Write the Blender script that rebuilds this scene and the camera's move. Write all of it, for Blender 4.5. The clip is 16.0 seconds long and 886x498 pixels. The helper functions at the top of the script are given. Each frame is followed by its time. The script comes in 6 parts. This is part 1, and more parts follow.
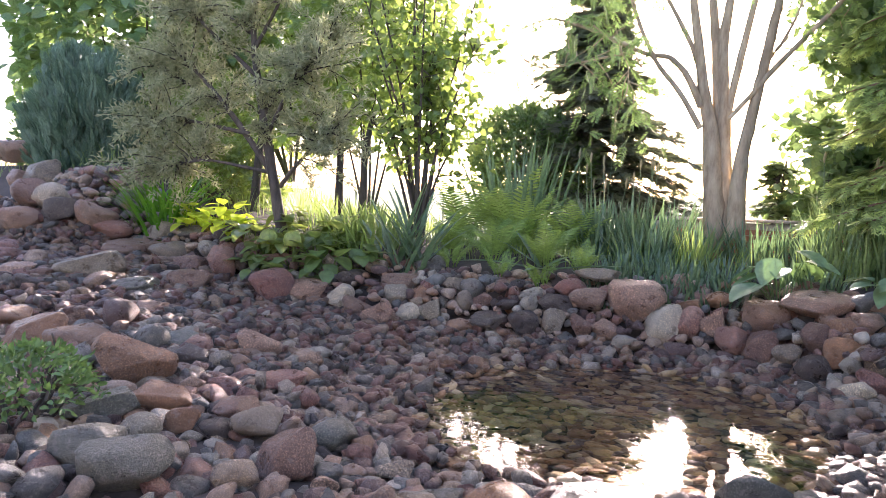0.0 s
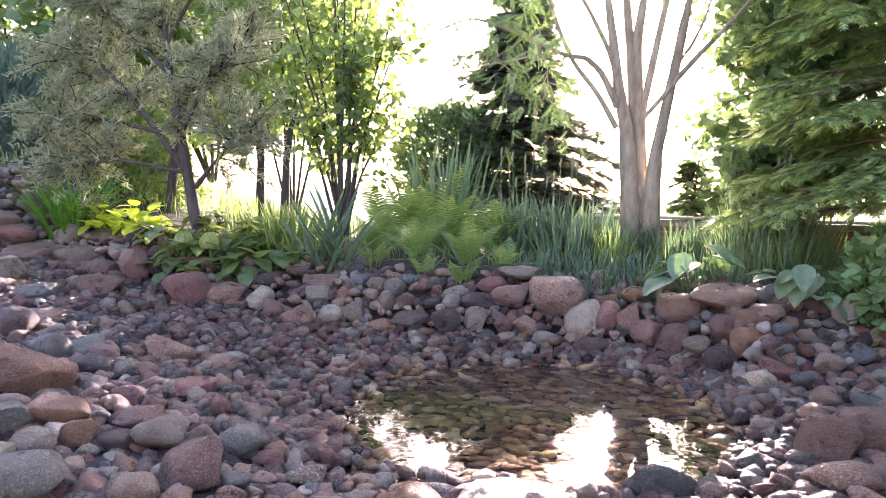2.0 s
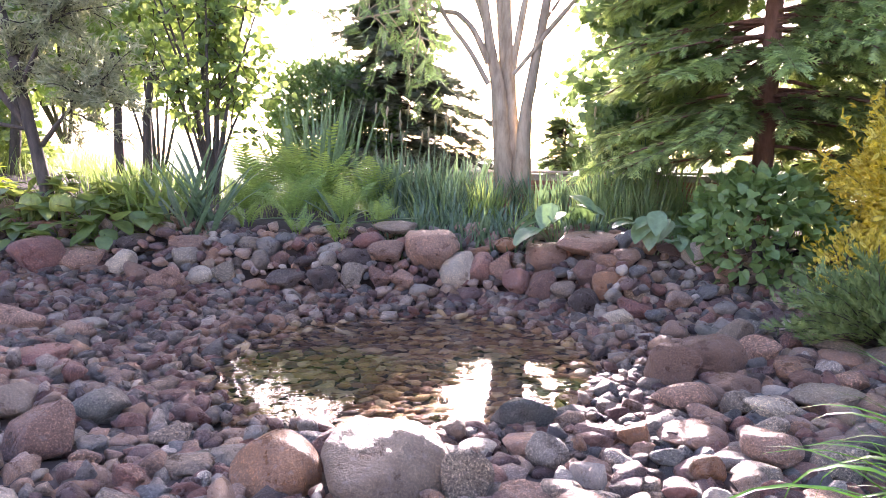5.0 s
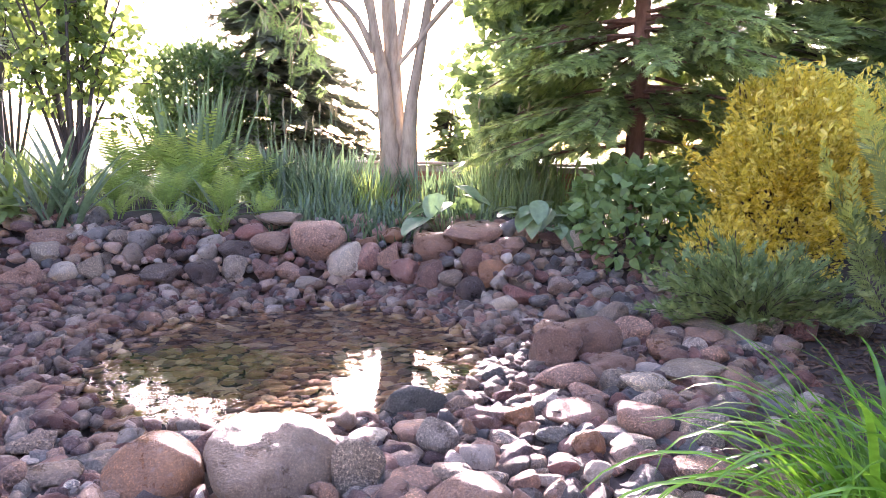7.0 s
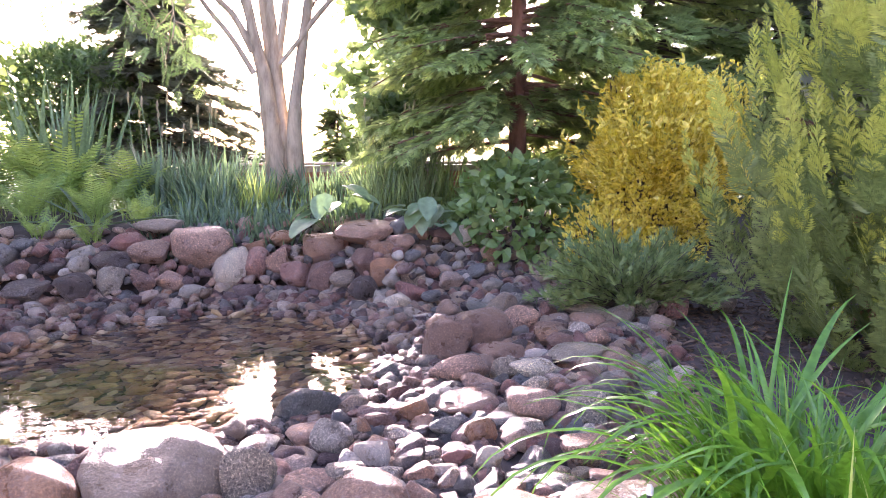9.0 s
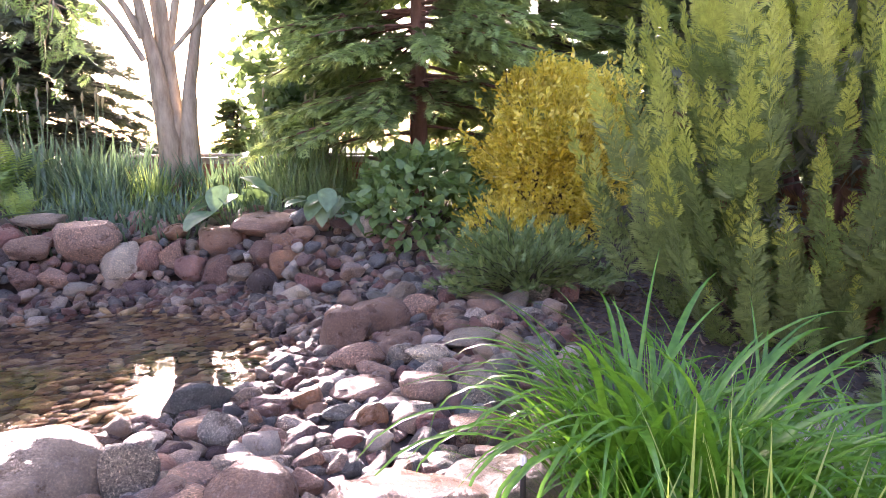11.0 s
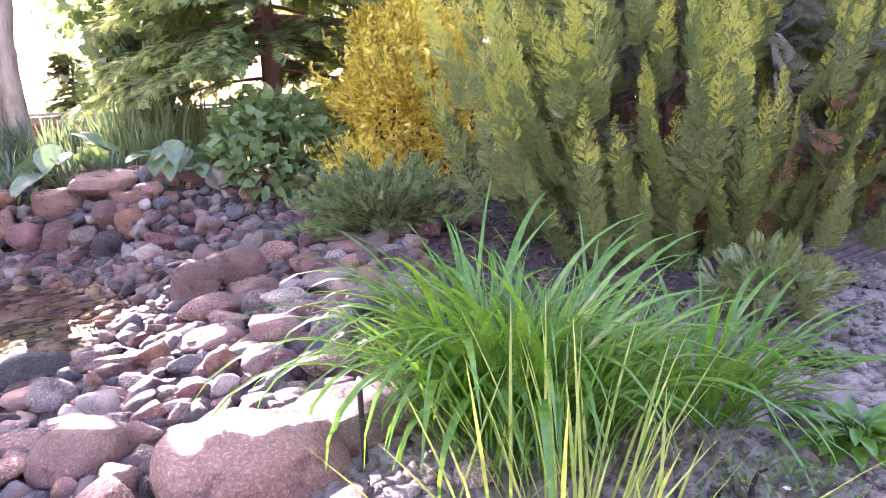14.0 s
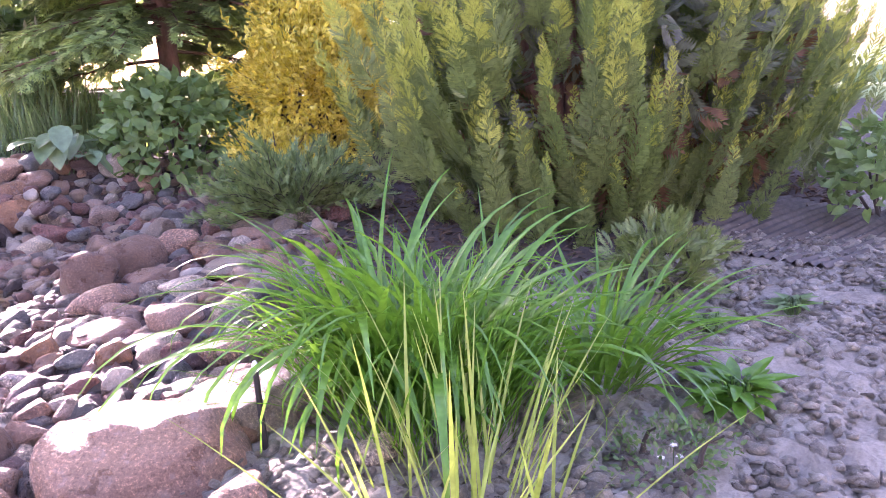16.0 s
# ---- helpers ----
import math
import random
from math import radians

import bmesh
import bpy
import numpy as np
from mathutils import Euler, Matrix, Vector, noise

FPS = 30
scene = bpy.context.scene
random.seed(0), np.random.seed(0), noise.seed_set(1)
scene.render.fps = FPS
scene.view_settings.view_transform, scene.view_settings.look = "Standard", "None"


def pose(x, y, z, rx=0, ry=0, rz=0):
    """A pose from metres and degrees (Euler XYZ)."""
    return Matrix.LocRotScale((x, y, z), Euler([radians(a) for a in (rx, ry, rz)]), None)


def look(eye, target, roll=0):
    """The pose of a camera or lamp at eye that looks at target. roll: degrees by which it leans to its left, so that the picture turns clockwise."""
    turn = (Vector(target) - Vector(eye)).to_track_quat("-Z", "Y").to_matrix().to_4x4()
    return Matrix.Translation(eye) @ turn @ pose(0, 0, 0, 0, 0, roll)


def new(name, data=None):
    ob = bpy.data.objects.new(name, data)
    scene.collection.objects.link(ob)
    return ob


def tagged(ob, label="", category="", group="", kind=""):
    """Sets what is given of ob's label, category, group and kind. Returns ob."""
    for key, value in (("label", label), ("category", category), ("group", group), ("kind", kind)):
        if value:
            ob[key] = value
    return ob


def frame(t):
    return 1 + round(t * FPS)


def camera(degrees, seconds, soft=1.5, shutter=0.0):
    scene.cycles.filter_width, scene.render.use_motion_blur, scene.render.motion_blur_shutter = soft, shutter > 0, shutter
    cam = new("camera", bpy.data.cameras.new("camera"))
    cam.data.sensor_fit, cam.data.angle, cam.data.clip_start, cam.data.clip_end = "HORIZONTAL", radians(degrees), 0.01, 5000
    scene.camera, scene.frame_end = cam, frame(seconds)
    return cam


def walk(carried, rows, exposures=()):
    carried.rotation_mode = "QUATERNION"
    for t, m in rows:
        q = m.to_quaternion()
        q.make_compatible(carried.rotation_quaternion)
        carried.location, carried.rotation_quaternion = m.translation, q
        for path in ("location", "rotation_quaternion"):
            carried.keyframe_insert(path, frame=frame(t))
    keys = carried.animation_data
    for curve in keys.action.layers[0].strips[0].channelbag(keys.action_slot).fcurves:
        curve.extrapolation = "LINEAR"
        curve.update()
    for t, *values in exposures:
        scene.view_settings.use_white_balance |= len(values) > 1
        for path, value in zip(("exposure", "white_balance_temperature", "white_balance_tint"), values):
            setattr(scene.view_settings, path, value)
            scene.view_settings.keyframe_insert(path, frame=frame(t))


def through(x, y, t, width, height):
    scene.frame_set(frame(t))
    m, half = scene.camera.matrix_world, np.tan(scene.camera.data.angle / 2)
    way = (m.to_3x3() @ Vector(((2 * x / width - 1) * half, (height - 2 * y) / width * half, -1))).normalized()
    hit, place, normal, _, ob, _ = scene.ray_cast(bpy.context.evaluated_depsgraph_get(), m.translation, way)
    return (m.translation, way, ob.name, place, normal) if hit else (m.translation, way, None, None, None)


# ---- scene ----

# ---- camera and its way ----
cam = camera(66.7, 16.0, soft=.8)
PATH = [
    (0, (-0.191, -0.087, 1.451), (-0.974, 1.745, 1.279), 1.53),
    (0.5, (-0.162, -0.053, 1.446), (-0.913, 1.792, 1.269), 1.21),
    (1, (-0.132, -0.040, 1.447), (-0.835, 1.825, 1.273), 1.00),
    (1.5, (-0.102, -0.041, 1.451), (-0.753, 1.842, 1.276), 1.12),
    (2, (-0.095, -0.022, 1.447), (-0.693, 1.878, 1.279), 1.14),
    (2.5, (-0.067, -0.044, 1.431), (-0.620, 1.869, 1.244), 1.17),
    (3, (-0.050, -0.030, 1.412), (-0.548, 1.895, 1.190), 1.03),
    (3.5, (-0.022, -0.022, 1.392), (-0.444, 1.918, 1.154), 0.79),
    (4, (-0.016, -0.016, 1.383), (-0.402, 1.930, 1.129), 0.61),
    (4.2, (-0.009, -0.016, 1.379), (-0.381, 1.932, 1.123), 0.41),
    (6.3, (0.007, -0.004, 1.363), (-0.053, 1.973, 1.070), 1.23),
    (6.5, (-0.001, -0.002, 1.354), (-0.039, 1.977, 1.064), 1.05),
    (7, (0.002, 0.000, 1.348), (0.070, 1.978, 1.059), 1.06),
    (7.5, (-0.007, -0.008, 1.345), (0.129, 1.966, 1.055), 0.79),
    (8, (0.014, -0.014, 1.340), (0.250, 1.951, 1.055), 0.17),
    (8.5, (0.021, -0.021, 1.338), (0.317, 1.938, 1.061), 0.01),
    (9, (0.046, -0.015, 1.332), (0.420, 1.929, 1.045), -0.36),
    (9.2, (0.071, -0.010, 1.331), (0.494, 1.924, 1.048), -0.62),
    (11.3, (0.153, -0.096, 1.313), (0.817, 1.762, 0.985), -0.68),
    (11.5, (0.169, -0.100, 1.311), (0.865, 1.742, 0.964), -1.10),
    (12, (0.199, -0.110, 1.287), (0.939, 1.708, 0.904), -2.05),
    (12.5, (0.232, -0.138, 1.275), (1.021, 1.656, 0.880), -2.19),
    (13, (0.260, -0.146, 1.263), (1.097, 1.621, 0.846), -2.71),
    (13.5, (0.292, -0.156, 1.250), (1.178, 1.586, 0.825), -2.93),
    (14, (0.316, -0.155, 1.220), (1.230, 1.563, 0.757), -3.22),
    (14.5, (0.328, -0.166, 1.207), (1.263, 1.535, 0.724), -3.40),
    (15, (0.344, -0.177, 1.199), (1.333, 1.488, 0.700), -3.15),
    (15.5, (0.359, -0.183, 1.189), (1.408, 1.443, 0.679), -3.59),
    (16, (0.379, -0.197, 1.192), (1.483, 1.387, 0.674), -3.39),
]
EXPOSURES = [(0, 2.6, 6500, 34), (1.5, 2.75, 6300, 39), (4, 2.9, 6300, 43), (9, 3.15, 6300, 51), (11.4, 2.9, 6500, 46), (12.2, 2.95, 6600, 40), (14, 3.5, 6300, 62), (16, 3.45, 6300, 64)]
walk(cam, [(t, look(eye, target, roll)) for t, eye, target, roll in PATH], EXPOSURES)

# ---- light: a low sun behind the trees, and the sky ----
SUN_UP, SUN_LEFT = radians(18.7), radians(3.5)
sky_world = bpy.data.worlds.new("sky")
scene.world = sky_world
sky_world.use_nodes = True
sky = sky_world.node_tree.nodes.new("ShaderNodeTexSky")
sky.sky_type, sky.sun_disc = "NISHITA", False
sky.sun_elevation, sky.sun_rotation = SUN_UP, -SUN_LEFT
sky.air_density, sky.dust_density, sky.ozone_density = 1.0, 2.5, 1.0
sky_world.node_tree.links.new(sky.outputs[0], sky_world.node_tree.nodes["Background"].inputs[0])
sky_world.node_tree.nodes["Background"].inputs[1].default_value = 0.15
sun = new("sun", bpy.data.lights.new("sun", "SUN"))
sun.data.energy, sun.data.angle, sun.data.color = 3.4, radians(0.6), (1, .93, .80)
toward = Vector((-math.sin(SUN_LEFT) * math.cos(SUN_UP), math.cos(SUN_LEFT) * math.cos(SUN_UP), math.sin(SUN_UP)))
sun.matrix_world = look(toward * 60, (0, 0, 0))

# ---- mesh tools ----

def mesh_np(name, verts, faces, material, smooth=True):
    """A mesh from arrays: verts (n, 3) and faces (m, 3 or 4), or a list of such face arrays."""
    groups = faces if isinstance(faces, list) else [faces]
    groups = [np.asarray(g, np.int32) for g in groups if len(g)]
    me = bpy.data.meshes.new(name)
    verts = np.asarray(verts, np.float32)
    me.vertices.add(len(verts))
    me.vertices.foreach_set("co", verts.ravel())
    loops = np.concatenate([g.ravel() for g in groups])
    counts = np.concatenate([np.full(len(g), g.shape[1], np.int32) for g in groups])
    me.loops.add(len(loops))
    me.loops.foreach_set("vertex_index", loops)
    me.polygons.add(len(counts))
    me.polygons.foreach_set("loop_start", np.r_[0, np.cumsum(counts)[:-1]].astype(np.int32))
    me.polygons.foreach_set("use_smooth", np.full(len(counts), smooth))
    me.update(calc_edges=True)
    me.materials.append(material)
    return me


def part_np(name, verts, faces, material, parent=None, smooth=True, label=""):
    ob = new(name, mesh_np(name, verts, faces, material, smooth))
    ob.parent = parent
    return tagged(ob, label)


def part(name, bm, material, parent=None, label="", smooth=True):
    me = bpy.data.meshes.new(name)
    for f in bm.faces:
        f.smooth = smooth
    bm.to_mesh(me)
    bm.free()
    me.materials.append(material)
    ob = new(name, me)
    ob.parent = parent
    return tagged(ob, label)


def thing(name, x, y, z, label, category, group="", kind=""):
    ob = new(name)
    ob.empty_display_size = 0.05
    ob.location = (x, y, z)
    return tagged(ob, label, category, group, kind)


def unit(v):
    return v / np.maximum(np.linalg.norm(v, axis=-1, keepdims=True), 1e-9)


LEAF = (np.array([[0, 0, 0], [.28, .42, .06], [.68, .36, .07], [1, 0, -.06], [.68, -.36, .07], [.28, -.42, .06]]),
        np.array([[0, 1, 2, 3], [0, 3, 4, 5]]))
HEART = (np.array([[0, 0, 0], [-.1, .3, .05], [.22, .52, .1], [.62, .36, .06], [1, 0, -.1], [.62, -.36, .06], [.22, -.52, .1], [-.1, -.3, .05], [.45, 0, -.02]]),
         np.array([[0, 1, 2, 8], [2, 3, 4, 8], [8, 4, 5, 6], [0, 8, 6, 7]]))
HEARTLET = (np.array([[.12, 0, .045], [.4, .2, .075], [.85, 0, .02], [.4, -.2, .075]]), np.array([[0, 1, 2, 3]]))


def sprays(pos, axis, up, length, width, shape):
    """Copies of a flat shape: at pos, along axis, facing up, scaled. Returns verts and faces."""
    tv, tf = shape
    axis = unit(axis)
    side = unit(np.cross(up, axis))
    face = np.cross(axis, side)
    length, width = np.broadcast_to(length, len(pos)), np.broadcast_to(width, len(pos))
    v = (pos[:, None] + tv[None, :, :1] * (length[:, None, None] * axis[:, None])
         + tv[None, :, 1:2] * (width[:, None, None] * side[:, None]) + tv[None, :, 2:] * (length[:, None, None] * face[:, None]))
    f = tf[None] + (np.arange(len(pos)) * len(tv))[:, None, None]
    return v.reshape(-1, 3), f.reshape(-1, tf.shape[1])


def joined(pieces):
    """Joins (verts, faces) pairs."""
    vs, fs, n = [], [], 0
    for v, f in pieces:
        vs.append(v)
        fs.append(np.asarray(f) + n)
        n += len(v)
    return np.concatenate(vs), np.concatenate(fs)


def blades(base, azimuth, height, lean, width, droop, steps=7, fold=0.15, twist=0.0):
    """Sword or grass leaves: strips with a fold along the middle. lean: degrees from upright at the foot; droop: degrees more at the tip."""
    n = len(base)
    t = np.linspace(0, 1, steps + 1)
    ang = np.radians(lean[:, None] + droop[:, None] * t[None] ** 1.6)
    step = (height / steps)[:, None]
    out = np.concatenate([np.zeros((n, 1)), np.cumsum(np.sin(ang[:, :-1]) * step, 1)], 1)
    rise = np.concatenate([np.zeros((n, 1)), np.cumsum(np.cos(ang[:, :-1]) * step, 1)], 1)
    d = np.stack([np.cos(azimuth), np.sin(azimuth), 0 * azimuth], 1)
    az2 = azimuth[:, None] + np.pi / 2 + twist * t[None]
    s = np.stack([np.cos(az2), np.sin(az2), 0 * az2], 2)
    mid = base[:, None] + out[..., None] * d[:, None] + rise[..., None] * np.array([0, 0, 1.0])
    w = width[:, None] * np.minimum(1, (.55 + 2.2 * t)) * np.clip((1 - t) * 2.6, 0.03, 1) ** .8
    nrm = np.stack([-np.cos(ang) * d[:, None, 0], -np.cos(ang) * d[:, None, 1], np.sin(ang)], 2)
    left = mid + s * (w / 2)[..., None] + nrm * (w * fold)[..., None]
    right = mid - s * (w / 2)[..., None] + nrm * (w * fold)[..., None]
    v = np.stack([left, mid, right], 2).reshape(n, -1, 3)
    i = np.arange(steps)[:, None] * 3
    f = np.concatenate([i + [0, 1, 4, 3], i + [1, 2, 5, 4]])
    return v.reshape(-1, 3), (f[None] + (np.arange(n) * 3 * (steps + 1))[:, None, None]).reshape(-1, 4)


def tube(points, radii, sides=7, rough=0.0, seed=0):
    """A tapering tube along points."""
    p = np.asarray(points, float)
    r = np.asarray(radii, float)
    g = np.random.default_rng(seed)
    d = unit(np.gradient(p, axis=0))
    ref = np.where(np.abs(d[:, 2:]) > .8, [[1.0, 0, 0]], [[0, 0, 1.0]])
    a = unit(np.cross(d, ref))
    b = np.cross(d, a)
    th = np.linspace(0, 2 * np.pi, sides, endpoint=False)
    rr = r[:, None] * (1 + rough * g.normal(size=(len(p), sides)))
    v = p[:, None] + rr[..., None] * (np.cos(th)[None, :, None] * a[:, None] + np.sin(th)[None, :, None] * b[:, None])
    k = np.arange(sides)
    q = np.stack([k, (k + 1) % sides, (k + 1) % sides + sides, k + sides], 1)
    f = (q[None] + (np.arange(len(p) - 1) * sides)[:, None, None]).reshape(-1, 4)
    return v.reshape(-1, 3), f


def arc(a, b, sag=0.0, wob=0.0, n=6, seed=0):
    """Points from a to b, bent by sag (upwards) and by chance."""
    g = np.random.default_rng(seed)
    t = np.linspace(0, 1, n)[:, None]
    p = np.asarray(a, float) * (1 - t) + np.asarray(b, float) * t
    p[:, 2] += sag * 4 * (t * (1 - t))[:, 0]
    w = g.normal(size=(n, 3)) * wob
    w[0] = 0
    return p + np.cumsum(w, 0) * t


def scatter_dirs(n, g, up=0.0):
    v = unit(g.normal(size=(n, 3)) + np.array([0, 0, up]))
    return v

# ---- materials ----
def nodes_of(name):
    m = bpy.data.materials.new(name)
    m.use_nodes = True
    return m, m.node_tree.nodes, m.node_tree.links, m.node_tree.nodes["Principled BSDF"]


def ramp(nt, stops, mode="LINEAR"):
    r = nt.nodes.new("ShaderNodeValToRGB")
    r.color_ramp.interpolation = mode
    while len(r.color_ramp.elements) < len(stops):
        r.color_ramp.elements.new(0.5)
    for e, (p, c) in zip(r.color_ramp.elements, stops):
        e.position, e.color = p, (*c, 1)
    return r


def noise_node(nt, scale, detail=3, rough=0.55, vector=None):
    n = nt.nodes.new("ShaderNodeTexNoise")
    n.inputs["Scale"].default_value, n.inputs["Detail"].default_value, n.inputs["Roughness"].default_value = scale, detail, rough
    if vector:
        nt.links.new(vector, n.inputs["Vector"])
    return n


def mixed(nt, fac, a, b, mode="MIX"):
    m = nt.nodes.new("ShaderNodeMix")
    m.data_type, m.blend_type = "RGBA", mode
    for sock, val in ((m.inputs["Factor"], fac), (m.inputs[6], a), (m.inputs[7], b)):
        if hasattr(val, "is_linked"):
            nt.links.new(val, sock)
        elif isinstance(val, tuple):
            sock.default_value = (*val, 1)
        else:
            sock.default_value = val
    return m.outputs[2]


def bump(nt, bsdf, height, strength, distance):
    b = nt.nodes.new("ShaderNodeBump")
    b.inputs["Strength"].default_value, b.inputs["Distance"].default_value = strength, distance
    nt.links.new(height, b.inputs["Height"])
    nt.links.new(b.outputs[0], bsdf.inputs["Normal"])


STONE_TONES = [(0.0, (.225, .115, .085)), (.12, (.33, .225, .155)), (.22, (.135, .088, .075)), (.33, (.36, .275, .185)), (.42, (.19, .18, .15)), (.50, (.27, .16, .12)),
               (.58, (.105, .105, .092)), (.65, (.38, .285, .21)), (.72, (.075, .058, .048)), (.79, (.30, .275, .215)), (.86, (.33, .20, .12)), (.91, (.16, .165, .15)), (.95, (.50, .45, .36))]
BED_TONES = [(0, (0.265, 0.148, 0.066)), (.25, (0.429, 0.289, 0.125)), (.42, (0.187, 0.109, 0.070)), (.56, (0.343, 0.211, 0.109)), (.74, (0.484, 0.374, 0.211)), (.88, (0.125, 0.086, 0.066))]


def stone_material(name, island=False, tones=STONE_TONES, speck=0.8, wet=True, size=1.0):
    """Field stones: each its own tone, with speckled grain, stains and a gloss where they lie at the water."""
    m, nodes, links, bsdf = nodes_of(name)
    nt = m.node_tree
    pos = nodes.new("ShaderNodeNewGeometry")
    rnd = pos.outputs["Random Per Island"] if island else nodes.new("ShaderNodeObjectInfo").outputs["Random"]
    tone = ramp(nt, tones, "CONSTANT")
    links.new(rnd, tone.inputs[0])
    shift = nodes.new("ShaderNodeVectorMath")
    shift.operation = "MULTIPLY_ADD"
    links.new(pos.outputs["Position"], shift.inputs[0])
    shift.inputs[1].default_value = (1, 1, 1)
    comb = nodes.new("ShaderNodeCombineXYZ")
    tim = nodes.new("ShaderNodeMath")
    tim.operation = "MULTIPLY"
    tim.inputs[1].default_value = 40
    links.new(rnd, tim.inputs[0])
    links.new(tim.outputs[0], comb.inputs[0])
    links.new(comb.outputs[0], shift.inputs[2])
    grain = noise_node(nt, 95 / size, 3, .85, shift.outputs[0])
    # pale flecks: light minerals, and sun glitter painted into the colour
    gr = ramp(nt, [(.34, (.10, .09, .09)), (.43, (.72, .70, .69)), (.53, (1, 1, 1)), (.60, (1.9, 1.85, 1.75)), (.66, (3.2, 3.1, 2.9))])
    links.new(grain.outputs["Fac"], gr.inputs[0])
    # some stones are smooth, others coarse and speckled
    own = nodes.new("ShaderNodeMath")
    own.operation = "MULTIPLY"
    own.inputs[1].default_value = 37.3
    links.new(rnd, own.inputs[0])
    part_of = nodes.new("ShaderNodeMath")
    part_of.operation = "FRACT"
    links.new(own.outputs[0], part_of.inputs[0])
    coarse = nodes.new("ShaderNodeMapRange")
    coarse.inputs[3].default_value, coarse.inputs[4].default_value = speck * .25, min(1, speck * 1.15)
    links.new(part_of.outputs[0], coarse.inputs[0])
    col = mixed(nt, coarse.outputs[0], tone.outputs[0], gr.outputs[0], "MULTIPLY")
    big = noise_node(nt, 8 / size, 5, .65, shift.outputs[0])
    br = ramp(nt, [(.3, (.42, .38, .36)), (.46, (.95, .93, .92)), (.58, (1.05, 1.05, 1.03)), (.74, (1.6, 1.5, 1.4))])
    links.new(big.outputs["Fac"], br.inputs[0])
    col = mixed(nt, .85, col, br.outputs[0], "MULTIPLY")
    lich = noise_node(nt, 26 / size, 3, .7, shift.outputs[0])
    lr = ramp(nt, [(.57, (0, 0, 0)), (.66, (1, 1, 1))])
    links.new(lich.outputs["Fac"], lr.inputs[0])
    pale = mixed(nt, .5, col, (.46, .41, .37))
    fac = nodes.new("ShaderNodeMath")
    fac.operation = "MULTIPLY"
    fac.inputs[1].default_value = .55 if wet else .1
    links.new(lr.outputs[0], fac.inputs[0])
    col = mixed(nt, fac.outputs[0], col, pale)
    links.new(col, bsdf.inputs["Base Color"])
    rr = ramp(nt, [(.3, (.22, .22, .22)), (.7, (.48, .48, .48))])
    links.new(big.outputs["Fac"], rr.inputs[0])
    links.new(rr.outputs[0], bsdf.inputs["Roughness"])
    if wet:
        sep = nodes.new("ShaderNodeSeparateXYZ")
        links.new(pos.outputs["Position"], sep.inputs[0])
        mr = nodes.new("ShaderNodeMapRange")
        mr.inputs[1].default_value, mr.inputs[2].default_value, mr.inputs[3].default_value, mr.inputs[4].default_value = .0, .05, .15, 1
        links.new(sep.outputs[2], mr.inputs[0])
        mul = nodes.new("ShaderNodeMath")
        mul.operation = "MULTIPLY"
        links.new(mr.outputs[0], mul.inputs[0])
        links.new(rr.outputs[0], mul.inputs[1])
        links.new(mul.outputs[0], bsdf.inputs["Roughness"])
    add = nodes.new("ShaderNodeMath")
    add.operation = "MULTIPLY_ADD"
    links.new(big.outputs["Fac"], add.inputs[0])
    add.inputs[1].default_value = 2.5
    links.new(grain.outputs["Fac"], add.inputs[2])
    bump(nt, bsdf, add.outputs[0], 1.0, .03 * size)
    return m


def leaf_material(name, dark, light, glow, through=0.4, rough=0.45, scale=30):
    """Leaves that let light through; each leaf has its own tone."""
    m, nodes, links, bsdf = nodes_of(name)
    nt = m.node_tree
    geo = nodes.new("ShaderNodeNewGeometry")
    r = ramp(nt, [(0, dark), (1, light)])
    links.new(geo.outputs["Random Per Island"], r.inputs[0])
    n = noise_node(nt, scale, 2, .5, geo.outputs["Position"])
    nr = ramp(nt, [(.3, (.75, .75, .72)), (.7, (1.25, 1.25, 1.2))])
    links.new(n.outputs["Fac"], nr.inputs[0])
    col = mixed(nt, .8, r.outputs[0], nr.outputs[0], "MULTIPLY")
    links.new(col, bsdf.inputs["Base Color"])
    bsdf.inputs["Roughness"].default_value = rough
    tr = nodes.new("ShaderNodeBsdfTranslucent")
    tint = mixed(nt, .8, glow, nr.outputs[0], "MULTIPLY")
    links.new(tint, tr.inputs[0])
    mix = nodes.new("ShaderNodeMixShader")
    mix.inputs[0].default_value = through
    links.new(bsdf.outputs[0], mix.inputs[1])
    links.new(tr.outputs[0], mix.inputs[2])
    links.new(mix.outputs[0], nodes["Material Output"].inputs["Surface"])
    return m


def plain_material(name, a, b, scale=12, rough=0.8, relief=0.006, detail=5, stretch=(1, 1, 1)):
    """Two tones mixed by grain, with relief."""
    m, nodes, links, bsdf = nodes_of(name)
    nt = m.node_tree
    geo = nodes.new("ShaderNodeNewGeometry")
    mp = nodes.new("ShaderNodeMapping")
    mp.inputs["Scale"].default_value = stretch
    links.new(geo.outputs["Position"], mp.inputs["Vector"])
    n = noise_node(nt, scale, detail, .65, mp.outputs[0])
    n2 = noise_node(nt, scale * .13, 3, .5, mp.outputs[0])
    r = ramp(nt, [(.3, a), (.7, b)])
    links.new(n.outputs["Fac"], r.inputs[0])
    r2 = ramp(nt, [(.3, (.7, .68, .66)), (.7, (1.25, 1.25, 1.25))])
    links.new(n2.outputs["Fac"], r2.inputs[0])
    links.new(mixed(nt, .8, r.outputs[0], r2.outputs[0], "MULTIPLY"), bsdf.inputs["Base Color"])
    bsdf.inputs["Roughness"].default_value = rough
    bump(nt, bsdf, n.outputs["Fac"], .7, relief)
    return m


